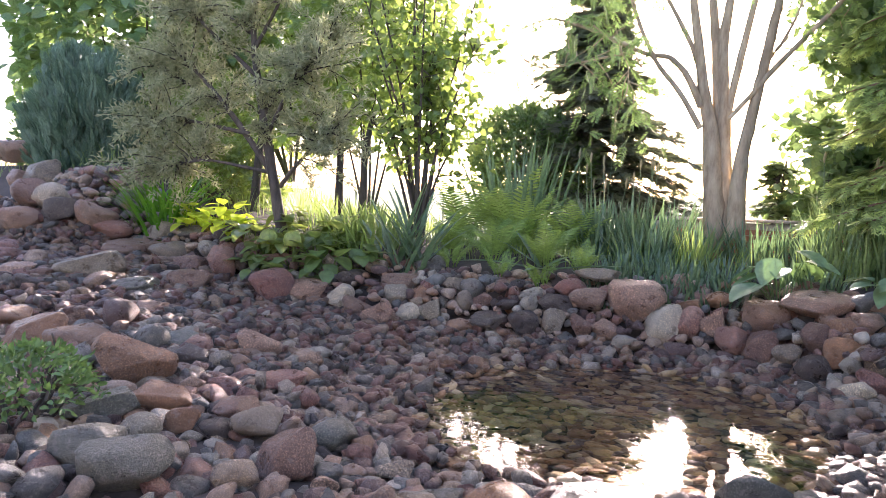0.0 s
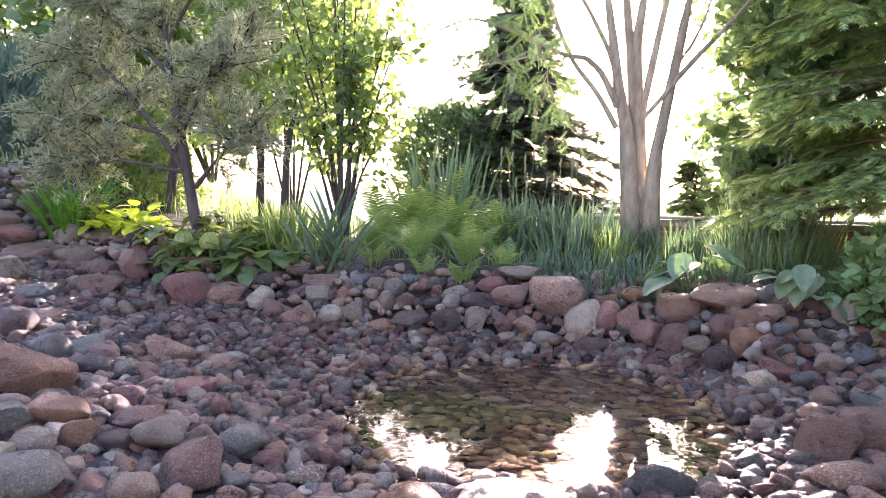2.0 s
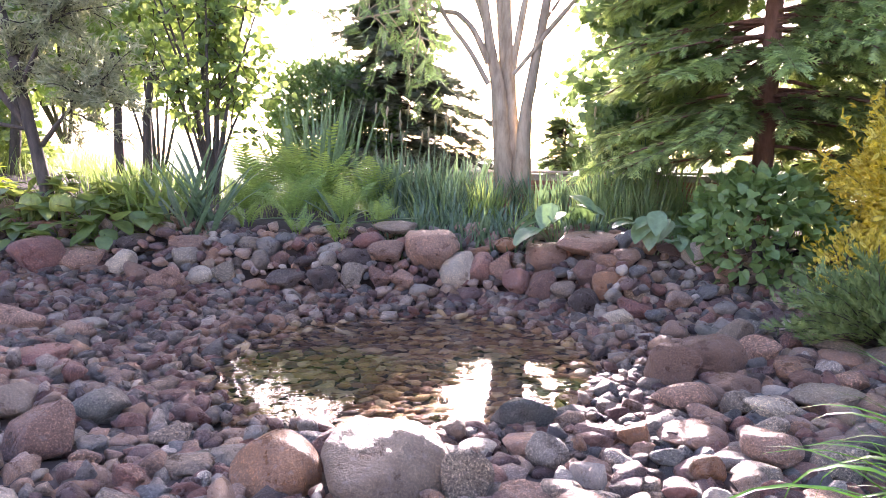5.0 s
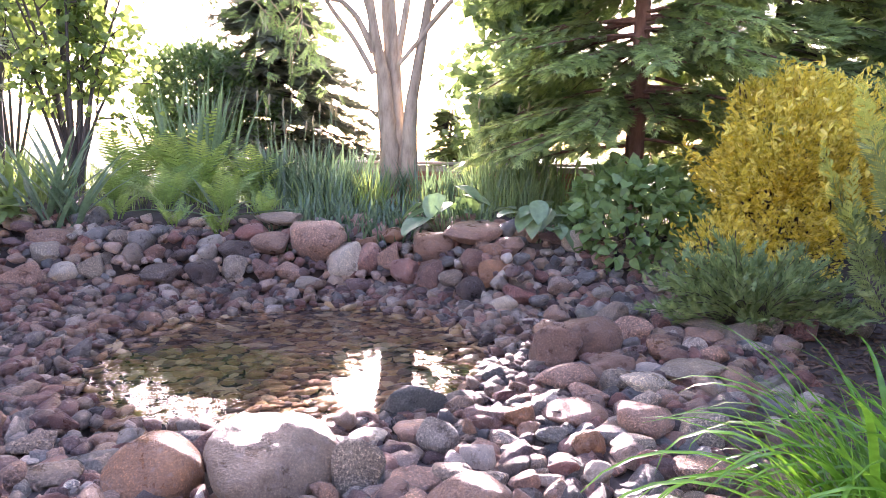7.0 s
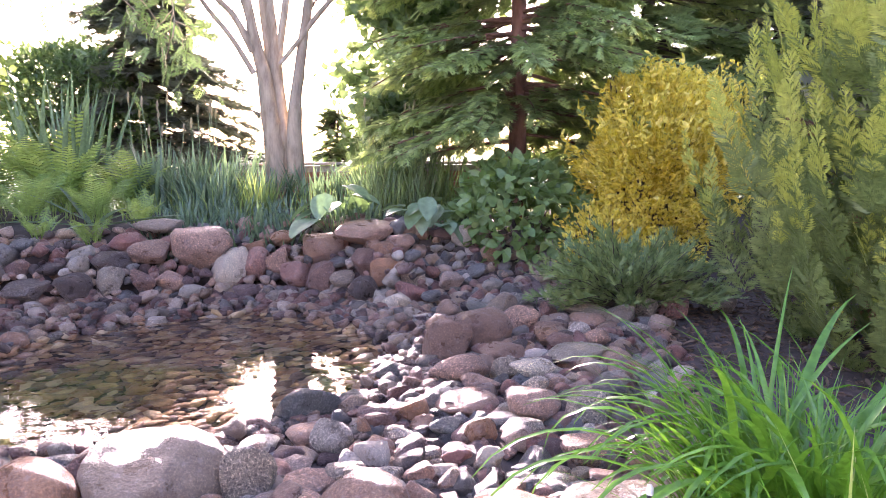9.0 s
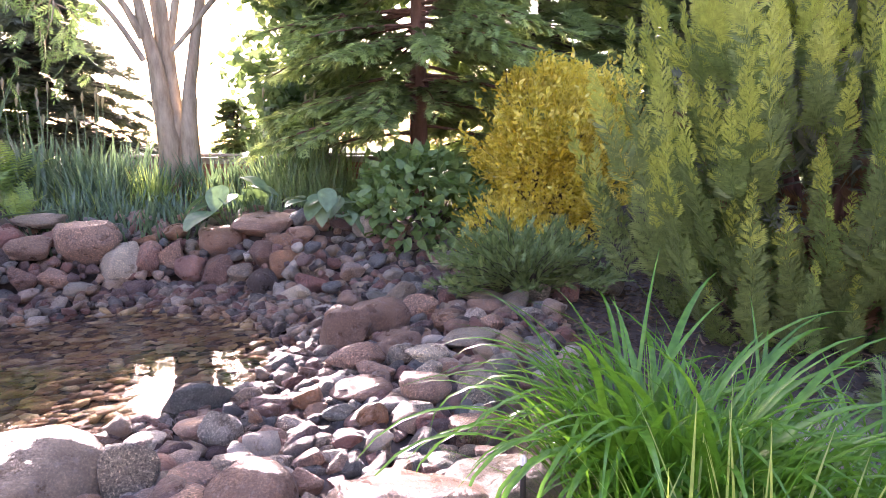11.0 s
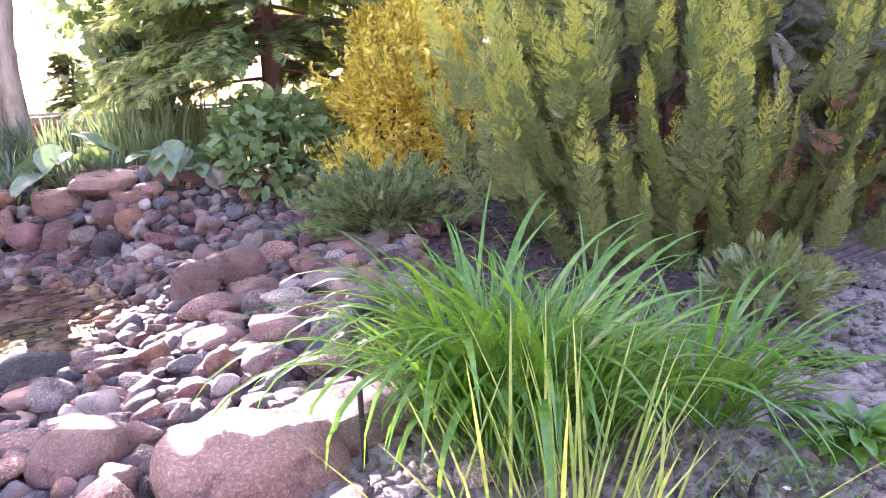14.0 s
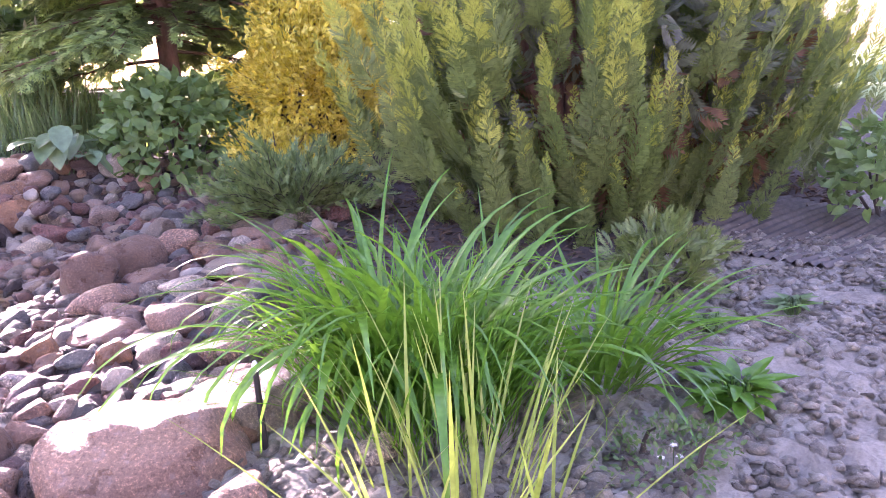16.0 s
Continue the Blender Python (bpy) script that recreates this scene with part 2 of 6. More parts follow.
def water_material():
    m, nodes, links, bsdf = nodes_of("pond_water")
    bsdf.inputs["Base Color"].default_value = (.985, .985, .97, 1)
    bsdf.inputs["Roughness"].default_value = 0.02
    bsdf.inputs["IOR"].default_value = 1.33
    bsdf.inputs["Transmission Weight"].default_value = 1.0
    geo = nodes.new("ShaderNodeNewGeometry")
    n = noise_node(m.node_tree, 5.5, 3, .5, geo.outputs["Position"])
    bump(m.node_tree, bsdf, n.outputs["Fac"], .18, .014)
    return m


STONE = stone_material("field_stone")
PEBBLE = stone_material("pebble_stone", island=True, speck=.65, size=.6)
GRANITE_PINK = stone_material("pink_granite", tones=[(0, (0.366, 0.237, 0.164)), (1, (0.407, 0.286, 0.202))], speck=.9)
GRANITE_GREY = stone_material("grey_granite", tones=[(0, (0.262, 0.214, 0.153)), (.5, (0.305, 0.266, 0.194))], speck=1.0)
STONE_ORANGE = stone_material("orange_stone", tones=[(0, (.36, .20, .105)), (.5, (.31, .175, .10))], speck=.5)
STONE_BLUE = stone_material("blue_grey_stone", tones=[(0, (0.130, 0.137, 0.114)), (.5, (0.182, 0.182, 0.144))], speck=.6)
STONE_WHITE = stone_material("pale_stone", tones=[(0, (0.569, 0.503, 0.366)), (.5, (0.489, 0.414, 0.307))], speck=.9)
STONE_RED = stone_material("red_stone", tones=[(0, (0.273, 0.135, 0.103)), (.5, (0.323, 0.182, 0.136))], speck=.7)
STONE_DARK = stone_material("dark_stone", tones=[(0, (0.091, 0.071, 0.057)), (.5, (0.134, 0.109, 0.085))], speck=.7)
STONE_BROWN = stone_material("brown_stone", tones=[(0, (0.215, 0.131, 0.095)), (.5, (0.252, 0.164, 0.112))], speck=.6)
BEACH = stone_material("beach_pebble", island=True, speck=.55, tones=[(p, (.72 * c[0], .68 * c[1], .66 * c[2])) for p, c in STONE_TONES], size=.7)
BED = stone_material("bed_pebble", island=True, tones=BED_TONES, wet=False, speck=.3, size=.6)
CLOD = stone_material("soil_clod", island=True, tones=[(0, (.19, .18, .14)), (.4, (.26, .25, .20)), (.75, (.36, .345, .275))], wet=False, speck=.3, size=.5)
WATER = water_material()
SOIL = plain_material("dry_soil", (.17, .162, .125), (.31, .295, .235), 45, .95, .03)
EARTH = plain_material("dark_earth", (.035, .028, .022), (.08, .062, .05), 18, .95, .012)
FIELD = plain_material("far_field", (.10, .17, .05), (.18, .25, .08), .6, .95, .01)
BARK = plain_material("grey_brown_bark", (.20, .155, .10), (.43, .355, .24), 16, .9, .016, 6, (1, 1, .25))
BARK_DARK = plain_material("dark_bark", (.04, .035, .028), (.10, .085, .068), 20, .95, .012, 6, (1, 1, .3))
BARK_RED = plain_material("red_brown_bark", (.12, .06, .04), (.24, .13, .09), 20, .95, .012, 6, (1, 1, .3))
L_FERN = leaf_material("fern_leaf", (0.099, .20, 0.050), (0.209, .34, 0.087), (0.396, .54, 0.118), .4)
L_IRIS = leaf_material("iris_leaf", (.065, .125, .08), (.14, .225, .135), (.19, .31, .12), .32, .35)
L_SWORD = leaf_material("yellow_green_leaf", (0.110, .19, 0.056), (0.209, .31, 0.087), (0.352, .47, 0.118), .36, .4)
L_LILY = leaf_material("daylily_leaf", (.03, .125, .02), (.085, .255, .03), (.20, .47, .03), .34, .26)
L_GRASS = leaf_material("young_grass", (.18, .29, .05), (.33, .43, .10), (.46, .60, .10), .4, .4)
L_HOSTA = leaf_material("hosta_leaf", (.09, .17, .085), (.17, .26, .135), (.25, .42, .12), .25, .4, 18)
L_BERG = leaf_material("bergenia_leaf", (0.050, .11, 0.037), (0.132, .20, 0.062), (0.374, .46, 0.094), .35, .35, 15)
L_NARROW = leaf_material("narrow_iris_leaf", (0.099, .17, 0.081), (0.187, .27, 0.131), (0.308, .46, 0.156), .36, .4)
L_LIME = leaf_material("lime_leaf", (.30, .42, .03), (.44, .54, .05), (.65, .78, .06), .5, .4, 15)
L_LIME_DULL = leaf_material("yellow_green_curled_leaf", (.20, .27, .06), (.30, .36, .09), (.40, .46, .08), .3, .45, 25)
LITTER = leaf_material("dry_litter", (.05, .035, .025), (.14, .095, .06), (.12, .08, .05), .1, .8)
L_BUCK = leaf_material("grey_green_narrow_leaf", (.13, .16, .09), (.42, .44, .30), (.50, .53, .26), .38, .45)
L_LILAC = leaf_material("lilac_leaf", (0.055, .115, 0.043), (0.132, .215, 0.075), (0.341, .46, 0.094), .42, .35)
L_SUMAC = leaf_material("pinnate_leaf", (.08, .15, .055), (.15, .25, .085), (.24, .37, .11), .38, .4)
L_BROAD = leaf_material("broad_tree_leaf", (0.055, .115, 0.050), (0.121, .21, 0.081), (0.242, .36, 0.106), .38, .4)
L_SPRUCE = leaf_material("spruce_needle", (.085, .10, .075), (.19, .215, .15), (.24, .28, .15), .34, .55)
L_FIR = leaf_material("fir_needle", (.11, .165, .07), (.24, .33, .13), (.36, .48, .15), .4, .5)
L_FIR_TIP = leaf_material("new_fir_growth", (.24, .36, .12), (.38, .50, .18), (.52, .64, .19), .42, .45)
L_GOLD_GREEN = leaf_material("green_cypress_spray", (.08, .13, .045), (.19, .26, .08), (.27, .36, .08), .32, .5)
L_BLUE = leaf_material("blue_cypress_needle", (.055, .11, .075), (.13, .21, .14), (.15, .26, .13), .25, .55)
L_JUNI = leaf_material("juniper_needle", (.10, .18, .06), (.23, .33, .12), (.26, .38, .10), .22, .6)
L_GOLD = leaf_material("golden_cypress_spray", (.25, .32, .06), (.44, .49, .10), (.56, .60, .10), .36, .5)
L_EUON = leaf_material("yellow_variegated_leaf", (.74, .60, .05), (.93, .82, .23), (.95, .82, .12), .42, .35)
L_EUON_GREEN = leaf_material("variegated_leaf_heart", (.46, .36, .02), (.68, .54, .03), (.70, .58, .03), .3, .35)
L_HYDR = leaf_material("hydrangea_leaf", (.10, .185, .065), (.19, .30, .105), (.24, .41, .09), .32, .45, 20)
L_MINT = leaf_material("mint_leaf", (.05, .12, .04), (.12, .22, .08), (.2, .34, .08), .3, .5, 30)
L_BUD = leaf_material("dry_bud", (.22, .20, .12), (.36, .31, .2), (.4, .38, .2), .3, .6)
L_BROWN = leaf_material("dry_cypress", (.12, .06, .03), (.22, .12, .06), (.3, .16, .06), .25, .7)
WOOD_GREY = plain_material("weathered_board", (.36, .31, .26), (.58, .52, .46), 30, .8, .003, 5, (.15, 1, 1))
BRICK = plain_material("red_brick", (.20, .09, .06), (.32, .16, .11), 40, .9, .004)
MORTAR = plain_material("mortar", (.25, .23, .21), (.38, .35, .32), 60, .95, .004)
STEEL = plain_material("galvanised_wire", (.30, .31, .31), (.45, .46, .46), 40, .5, .001)
RUBBER = plain_material("black_plastic", (.015, .015, .015), (.03, .03, .03), 60, .5, .001)
RIBBED = plain_material("grey_ribbed_sheet", (.05, .045, .038), (.11, .10, .085), 20, .85, .004)
WALL = plain_material("plain_added_wall", (.25, .24, .22), (.32, .31, .29), 25, .95, .004)
PETAL = plain_material("white_petal", (.7, .7, .68), (.85, .85, .82), 60, .6, .001)

# ---- the ground ----
def sm(a, b, x):
    t = np.clip((x - a) / (b - a), 0, 1)
    return t * t * (3 - 2 * t)


BANK_X = (-12, -7, -5.4, -4.2, -3.5, -2.9, -1.7, -.75, .1, .55, .8, 1.3, 2.2, 6)
BANK_Y = (6.6, 6.0, 5.75, 5.7, 5.62, 5.72, 5.95, 6.1, 5.95, 5.5, 5.2, 5.1, 5.0, 4.6)


def pond_r(x, y):
    return np.hypot((x + .80) / 1.42, (y - 4.33) / 1.43) + .03 * np.sin(3.1 * x + 1.3 * y) + .025 * np.sin(7.3 * x - 5.1 * y)


def ground_z(x, y):
    """The height of the ground: the pond's hollow, its beach, the bank behind it, the stream's slope and the soil in front."""
    x, y = np.asarray(x, float), np.asarray(y, float)
    r = pond_r(x, y)
    z = np.where(r < 1, -.13 * (1 - np.clip(r, 0, 1) ** 3), .16 * np.clip(r - 1, 0, .7))
    back = y - np.interp(x, BANK_X, BANK_Y)
    wide = np.where(x > .6, 1.3, .8)
    z = z + sm(0, 1, back / wide) * .38 + .03 * np.clip(back - .8, 0, 2.2)
    z = z + .14 * sm(.62, 1.0, back) * sm(1.9, 1.0, x) * sm(9.5, 8.0, y)
    z = z + .36 * sm(-2.4, -6.5, x) * sm(2.5, 4.5, y) + .14 * sm(-4.5, -8, x)
    z = z + .55 * sm(-6.7, -8.3, x) * sm(4.6, 6.0, y)
    z = z + .10 * sm(-1.7, -3.3, x) * sm(4.2, 2.8, y)
    z = z - .17 * sm(.9, 2.0, x) * sm(3.4, 2.0, y)
    return z


def spaced(inner_a, inner_b, step, far):
    mid = np.arange(inner_a, inner_b, step)
    grow = step * 1.25 ** np.arange(1, 60)
    right = inner_b + np.cumsum(grow)
    left = inner_a - np.cumsum(grow)
    return np.concatenate([left[left > -far][::-1], mid, right[right < far]])


def build_ground():
    gx, gy = spaced(-8, 6, .07, 900), spaced(-1, 9, .07, 900)
    X, Y = np.meshgrid(gx, gy)
    Z = ground_z(X, Y)
    far = sm(9.5, 16, Y) * (Y > 9) + (Y <= 9) * sm(12, 30, np.hypot(X, Y - 3))
    Z = Z * (1 - far) - .3 * far
    rough = np.random.default_rng(3).normal(size=X.shape) * .010
    soil_zone = sm(.35, .8, X) * sm(2.9, 2.2, Y)
    Z = Z + rough * (np.abs(X) < 8) * (Y < 9) * (.5 + soil_zone)
    nx, ny = len(gx), len(gy)
    i = (np.arange(ny - 1)[:, None] * nx + np.arange(nx - 1)[None]).ravel()
    faces = np.stack([i, i + 1, i + 1 + nx, i + nx], 1)
    ob = new("ground", mesh_np("ground", np.stack([X, Y, Z], 2).reshape(-1, 3), faces, EARTH))
    ob.data.materials.append(SOIL)
    ob.data.materials.append(FIELD)
    cx, cy = X.ravel()[faces].mean(1), Y.ravel()[faces].mean(1)
    edge = 2.35 + .12 * np.sin(cx * 5) + .1 * np.sin(cx * 13 + cy * 7)
    west = .35 + .10 * np.sin(cy * 9) + .08 * np.sin(cy * 23 + cx * 11) + .5 * sm(1.3, 2.2, cy)
    which = np.where((cx > west) & (cy < edge), 1, 0)
    which = np.where(cy < 1.0 + .15 * np.sin(cx * 7) + .1 * np.sin(cx * 17), 1, which)
    which = np.where((np.hypot(cx, cy - 3) > 13) | (cy > 8.4 + .3 * np.sin(cx * 2)), 2, which)
    ob.data.polygons.foreach_set("material_index", which.astype(np.int32))
    tagged(ob, "dark earth, grey dry soil and green field", "ground", kind="structure")


build_ground()

# ---- the water ----
def build_water():
    a = np.linspace(0, 2 * np.pi, 96, endpoint=False)
    rings = [np.stack([-.80 + 1.68 * q * np.cos(a), 4.33 + 1.66 * q * np.sin(a), 0 * a], 1) for q in (.25, .5, .75, 1)]
    v = np.concatenate([[[-.80, 4.33, 0]], *rings])
    k = np.arange(96)
    tris = np.stack([0 * k, 1 + k, 1 + (k + 1) % 96], 1)
    quads = np.concatenate([np.stack([1 + 96 * j + k, 1 + 96 * (j + 1) + k, 1 + 96 * (j + 1) + (k + 1) % 96, 1 + 96 * j + (k + 1) % 96], 1) for j in range(3)])
    ob = new("water", mesh_np("water", v, [tris, quads], WATER))
    ob.visible_shadow = False
    tagged(ob, "shallow clear pond water over pebbles", "pond", kind="structure")


build_water()

# ---- stones ----
def icosphere(level):
    bm = bmesh.new()
    bmesh.ops.create_icosphere(bm, subdivisions=level, radius=1)
    v = np.array([p.co[:] for p in bm.verts])
    f = np.array([[q.index for q in p.verts] for p in bm.faces])
    bm.free()
    return v, f


def stone_shape(seed, level, lump=.22, cut=.5):
    """A worn stone of about unit radius: a ball with lumps, planed to blunt faces and rounded again."""
    g = np.random.default_rng(seed)
    v, f = icosphere(level)
    off = g.uniform(-50, 50, 3)
    v = v * (1 + lump * np.array([noise.noise(Vector(p * .9 + off)) for p in v]))[:, None]
    blocky = seed % 3
    for d in unit(g.normal(size=(11 if blocky else 6, 3))):
        lim = g.uniform(.46, .72) if blocky else g.uniform(.6, .85)
        h = v @ d
        over = np.maximum(h - lim, 0)
        v = v - (over * cut * 1.8).clip(0, over * .95)[:, None] * d
    rough = .045 if level > 1 else .03
    v = v + rough * np.array([noise.noise_vector(Vector(p * 2.6 + off)) for p in v]) + .5 * rough * np.array([noise.noise_vector(Vector(p * 6 + off)) for p in v])
    if level > 3:
        v = v * (1 + .018 * np.array([noise.noise(Vector(p * 14 + off)) for p in v]))[:, None]
    return v / np.abs(v).max(0), f


STONE_FORMS = {n: [mesh_np("stone", *stone_shape(100 + k, n, .3 if k % 2 else .2, .5 if k % 3 else .56), STONE) for k in range(14)] for n in (3, 4)}
FORM_OF = {}
LABELS = {STONE: "rounded reddish grey field stone", GRANITE_PINK: "pink speckled granite boulder", GRANITE_GREY: "grey speckled granite stone",
          STONE_ORANGE: "smooth orange brown field stone", STONE_BLUE: "smooth blue grey stone", STONE_WHITE: "pale speckled field stone",
          STONE_RED: "dull red field stone", STONE_DARK: "dark grey field stone", STONE_BROWN: "brown smooth field stone"}
LAID = []


def stone(x, y, z, w, d, h, turn=0, tilt=0, form=0, mat=None, where="on the pond's bank"):
    """One stone, w wide, d deep and h high, its middle at x, y, z."""
    mat = mat or STONE
    if y > 5.4:
        # stones of the bank stand a little proud of the packing
        x, y, w, d, h = x * .985, y * .985, w * 1.1, d * 1.1, h * 1.1
    fine = 4 if max(w, d) > .46 and y < 5 else 3
    key = (form % 14, mat.name, fine)
    if key not in FORM_OF:
        me = STONE_FORMS[fine][form % 14]
        if mat is not STONE:
            me = me.copy()
            me.materials[0] = mat
        FORM_OF[key] = me
    ob = new("boulder" if max(w, d) > .34 else "stone", FORM_OF[key])
    ob.matrix_world = pose(x, y, z, tilt, tilt * .4, turn) @ Matrix.Diagonal((w / 2, d / 2, h / 2, 1))
    LAID.append((x, y, z, max(w, d) / 2))
    return tagged(ob, f"{LABELS[mat]} {where}", "stone", "stones round the pond")


FILL_FORMS = [stone_shape(700 + k, 2, .28, .5) for k in range(8)]
FILL = []


def fill_stone(x, y, z, w, d, h, turn, tilt, form):
    """A stone of the joined rest."""
    m = np.array(pose(x, y, z, tilt, tilt * .4, turn) @ Matrix.Diagonal((w / 2, d / 2, h / 2, 1)))
    v, f = FILL_FORMS[form % 8]
    FILL.append((v @ m[:3, :3].T + m[:3, 3], f))
    LAID.append((x, y, z, max(w, d) / 2))


def free(x, y, z, s, shrink):
    return all((x - a) ** 2 + (y - b) ** 2 + (z - c) ** 2 > (shrink * (s / 2 + q)) ** 2 for a, b, c, q in LAID)


def bank_wall():
    """The dry-laid courses of the bank behind the pond, between the stones told apart."""
    g = np.random.default_rng(21)
    for course, (back, up, size) in enumerate([(.05, .10, .27), (.14, .24, .23), (.26, .36, .21), (.42, .45, .20), (.62, .50, .18), (.8, .52, .17)]):
        x = -9.0 + .1 * course
        while x < .8:
            w = size * g.uniform(.6, 1.25)
            x += w * .5
            yb = float(np.interp(x, BANK_X, BANK_Y))
            y = yb + back + g.normal() * .03
            z = max(float(ground_z(x, yb - .05)) + up * .9, float(ground_z(x, y)) + .05) + g.normal() * .015
            for w in (w, w * .75, w * .55):
                if not free(x, y, z, w, .78):
                    continue
                fill_stone(x, y, z, w * 1.08, w * g.uniform(.75, 1.1), w * g.uniform(.55, .9), g.uniform(0, 360), g.normal() * 12, int(g.integers(8)))
                break
            x += w * .42


def wedge_stones():
    """Small stones wedged between the larger ones of the bank."""
    g = np.random.default_rng(24)
    for _ in range(2600):
        x, up = g.uniform(-9, .9), g.uniform(.03, .52)
        yb = float(np.interp(x, BANK_X, BANK_Y))
        y = yb + np.interp(up, (.1, .24, .36, .45, .5, .52), (.05, .14, .26, .42, .62, .8)) * .985 + .02
        s = g.uniform(.07, .14)
        z = max(float(ground_z(x, yb - .05)) + up * .9, float(ground_z(x, y)) + .02)
        if free(x, y, z, s, .62):
            fill_stone(x, y, z, s, s * g.uniform(.75, 1.1), s * g.uniform(.7, 1), g.uniform(0, 360), g.normal() * 15, int(g.integers(8)))


def loose_stones():
    g = np.random.default_rng(22)
    zones = [(1500, 90, (.45, 2.0, 3.2, 5.6), (.09, .25), lambda x, y: pond_r(x, y) > 1.2 and x < 1.4 + .45 * (y - 2) and y > 2.0),
             (1100, 60, (-1.9, 1.7, .9, 3.0), (.09, .25), lambda x, y: pond_r(x, y) > 1.06),
             (2200, 0, (-9.5, 1.0, -1.7, 5.2), (.10, .34), lambda x, y: pond_r(x, y) > 1.2 and y < 4.1 + .14 * (-x - 2)),
             (4500, 0, (.0, 5.0, 2.6, 6.7), (.13, .27), lambda x, y: -.15 < y - np.interp(x, BANK_X, BANK_Y) < 1.15)]
    for tries, singles, box, sizes, want in zones:
        for _ in range(tries):
            x, y = g.uniform(box[0], box[2]), g.uniform(box[1], box[3])
            s = sizes[0] + (sizes[1] - sizes[0]) * g.random() ** 2
            h = s * g.uniform(.5, .85)
            z = float(ground_z(x, y)) + h * .40
            if not want(x, y) or not free(x, y, z, s, .70):
                continue
            put = stone if singles > 0 else fill_stone
            singles -= 1
            put(x, y, z, s, s * g.uniform(.65, .95), h, g.uniform(0, 360), g.normal() * 10, int(g.integers(14)))


def pebbles(name, label, spacing, box, want, mat, seed, flat=.7, low=.3, layers=1, jolt=.12):
    """Pebbles by the thousand, in one mesh."""
    g = np.random.default_rng(seed)
    shapes = [stone_shape(300 + seed * 10 + k, 2 if spacing > .1 else 1, .3, .5) for k in range(5)]
    pieces = []
    for layer in range(layers):
        xs, ys = np.arange(box[0], box[2], spacing), np.arange(box[1], box[3], spacing)
        X, Y = [q.ravel() + g.normal(size=q.size) * spacing * .28 for q in np.meshgrid(xs, ys)]
        ok = want(X, Y)
        X, Y = X[ok], Y[ok]
        s = spacing * (.40 + .55 * g.random(len(X)) ** 1.6)
        Z = ground_z(X, Y) + s * low + layer * spacing * .35 + g.normal(size=len(X)) * spacing * jolt
        kind = g.integers(5, size=len(X))
        ang, tip = g.uniform(0, 2 * np.pi, len(X)), g.normal(size=(len(X), 2)) * .25
        for k, (v, f) in enumerate(shapes):
            m = kind == k
            n = int(m.sum())
            dims = s[m, None] * np.stack([g.uniform(.8, 1.35, n), g.uniform(.7, 1.0, n), flat * g.uniform(.6, 1.0, n)], 1)
            p = v[None] * dims[:, None]
            p[:, :, 2] += p[:, :, 0] * tip[m, :1] + p[:, :, 1] * tip[m, 1:]
            c, q = np.cos(ang[m])[:, None], np.sin(ang[m])[:, None]
            p = np.stack([p[:, :, 0] * c - p[:, :, 1] * q, p[:, :, 0] * q + p[:, :, 1] * c, p[:, :, 2]], 2)
            p += np.stack([X[m], Y[m], Z[m]], 1)[:, None]
            pieces.append((p.reshape(-1, 3), (f[None] + (np.arange(n) * len(v))[:, None, None]).reshape(-1, 3)))
    v, f = joined(pieces)
    ob = new(name, mesh_np(name, v, f, mat))
    return tagged(ob, label, "pebbles", kind="stuff")


def stone_zone(x, y):
    """Where small cobbles lie among the stones."""
    back = y - np.interp(x, BANK_X, BANK_Y)
    left = (x < -1.3) & (y > 1.0) & (back < .1) & (y < 4.3 + .1 * (-x - 2))
    near = (x > -2) & (x < 1.25) & (y > 1.75) & (y < 3.3)
    right = (x > .1) & (x < 1.5 + .45 * (y - 2)) & (y > 1.9) & (back < 1.0)
    top = (x < 2.3) & (back > np.where(x > .3, -.1, .35)) & (back < .85 + .3 * (x > .3))
    return (left | near | right | top) & (pond_r(x, y) > 1.05)


def beach_zone(x, y):
    back = y - np.interp(x, BANK_X, BANK_Y)
    r = pond_r(x, y)
    return (r > .90) & (back < .12) & (((r < 1.75) & (y > 3.0) & (x < .9)) | ((x < -1.7) & (y > 3.3 + .12 * (-x - 2)) & (x > -9)))

# ---- the stones that can be told apart ----
stone(0.98, 1.46, 0.02, 0.22, 0.18, 0.14, -28, 3, 7, GRANITE_PINK)
stone(0.22, 1.72, 0.14, 0.30, 0.24, 0.20, 12, -5, 3, GRANITE_PINK)
stone(0.62, 1.74, 0.09, 0.62, 0.54, 0.42, -14, 10, 5, GRANITE_PINK)
stone(-0.25, 1.85, 0.14, 0.30, 0.22, 0.20, -4, 2, 5, GRANITE_GREY)
stone(1.02, 1.87, 0.09, 0.54, 0.36, 0.30, -22, 8, 11, GRANITE_GREY)
stone(-2.50, 1.93, 0.26, 0.41, 0.30, 0.25, 49, 2, 5, STONE_BLUE)
stone(0.36, 1.99, 0.15, 0.11, 0.10, 0.10, -9, -1, 1, GRANITE_GREY)
stone(-2.78, 2.01, 0.29, 0.36, 0.27, 0.27, 48, 2, 4, STONE_BLUE)
stone(0.19, 2.10, 0.15, 0.33, 0.27, 0.24, 1, 10, 2, STONE_BROWN)
stone(0.37, 2.13, 0.16, 0.12, 0.12, 0.12, -9, -1, 0, GRANITE_PINK)
stone(1.25, 2.15, 0.10, 0.30, 0.24, 0.18, 15, -1, 1, GRANITE_PINK)
stone(0.87, 2.18, 0.13, 0.15, 0.11, 0.06, -6, 4, 6, STONE_WHITE)
stone(-0.06, 2.18, 0.14, 0.26, 0.20, 0.10, -12, -8, 2, GRANITE_PINK)
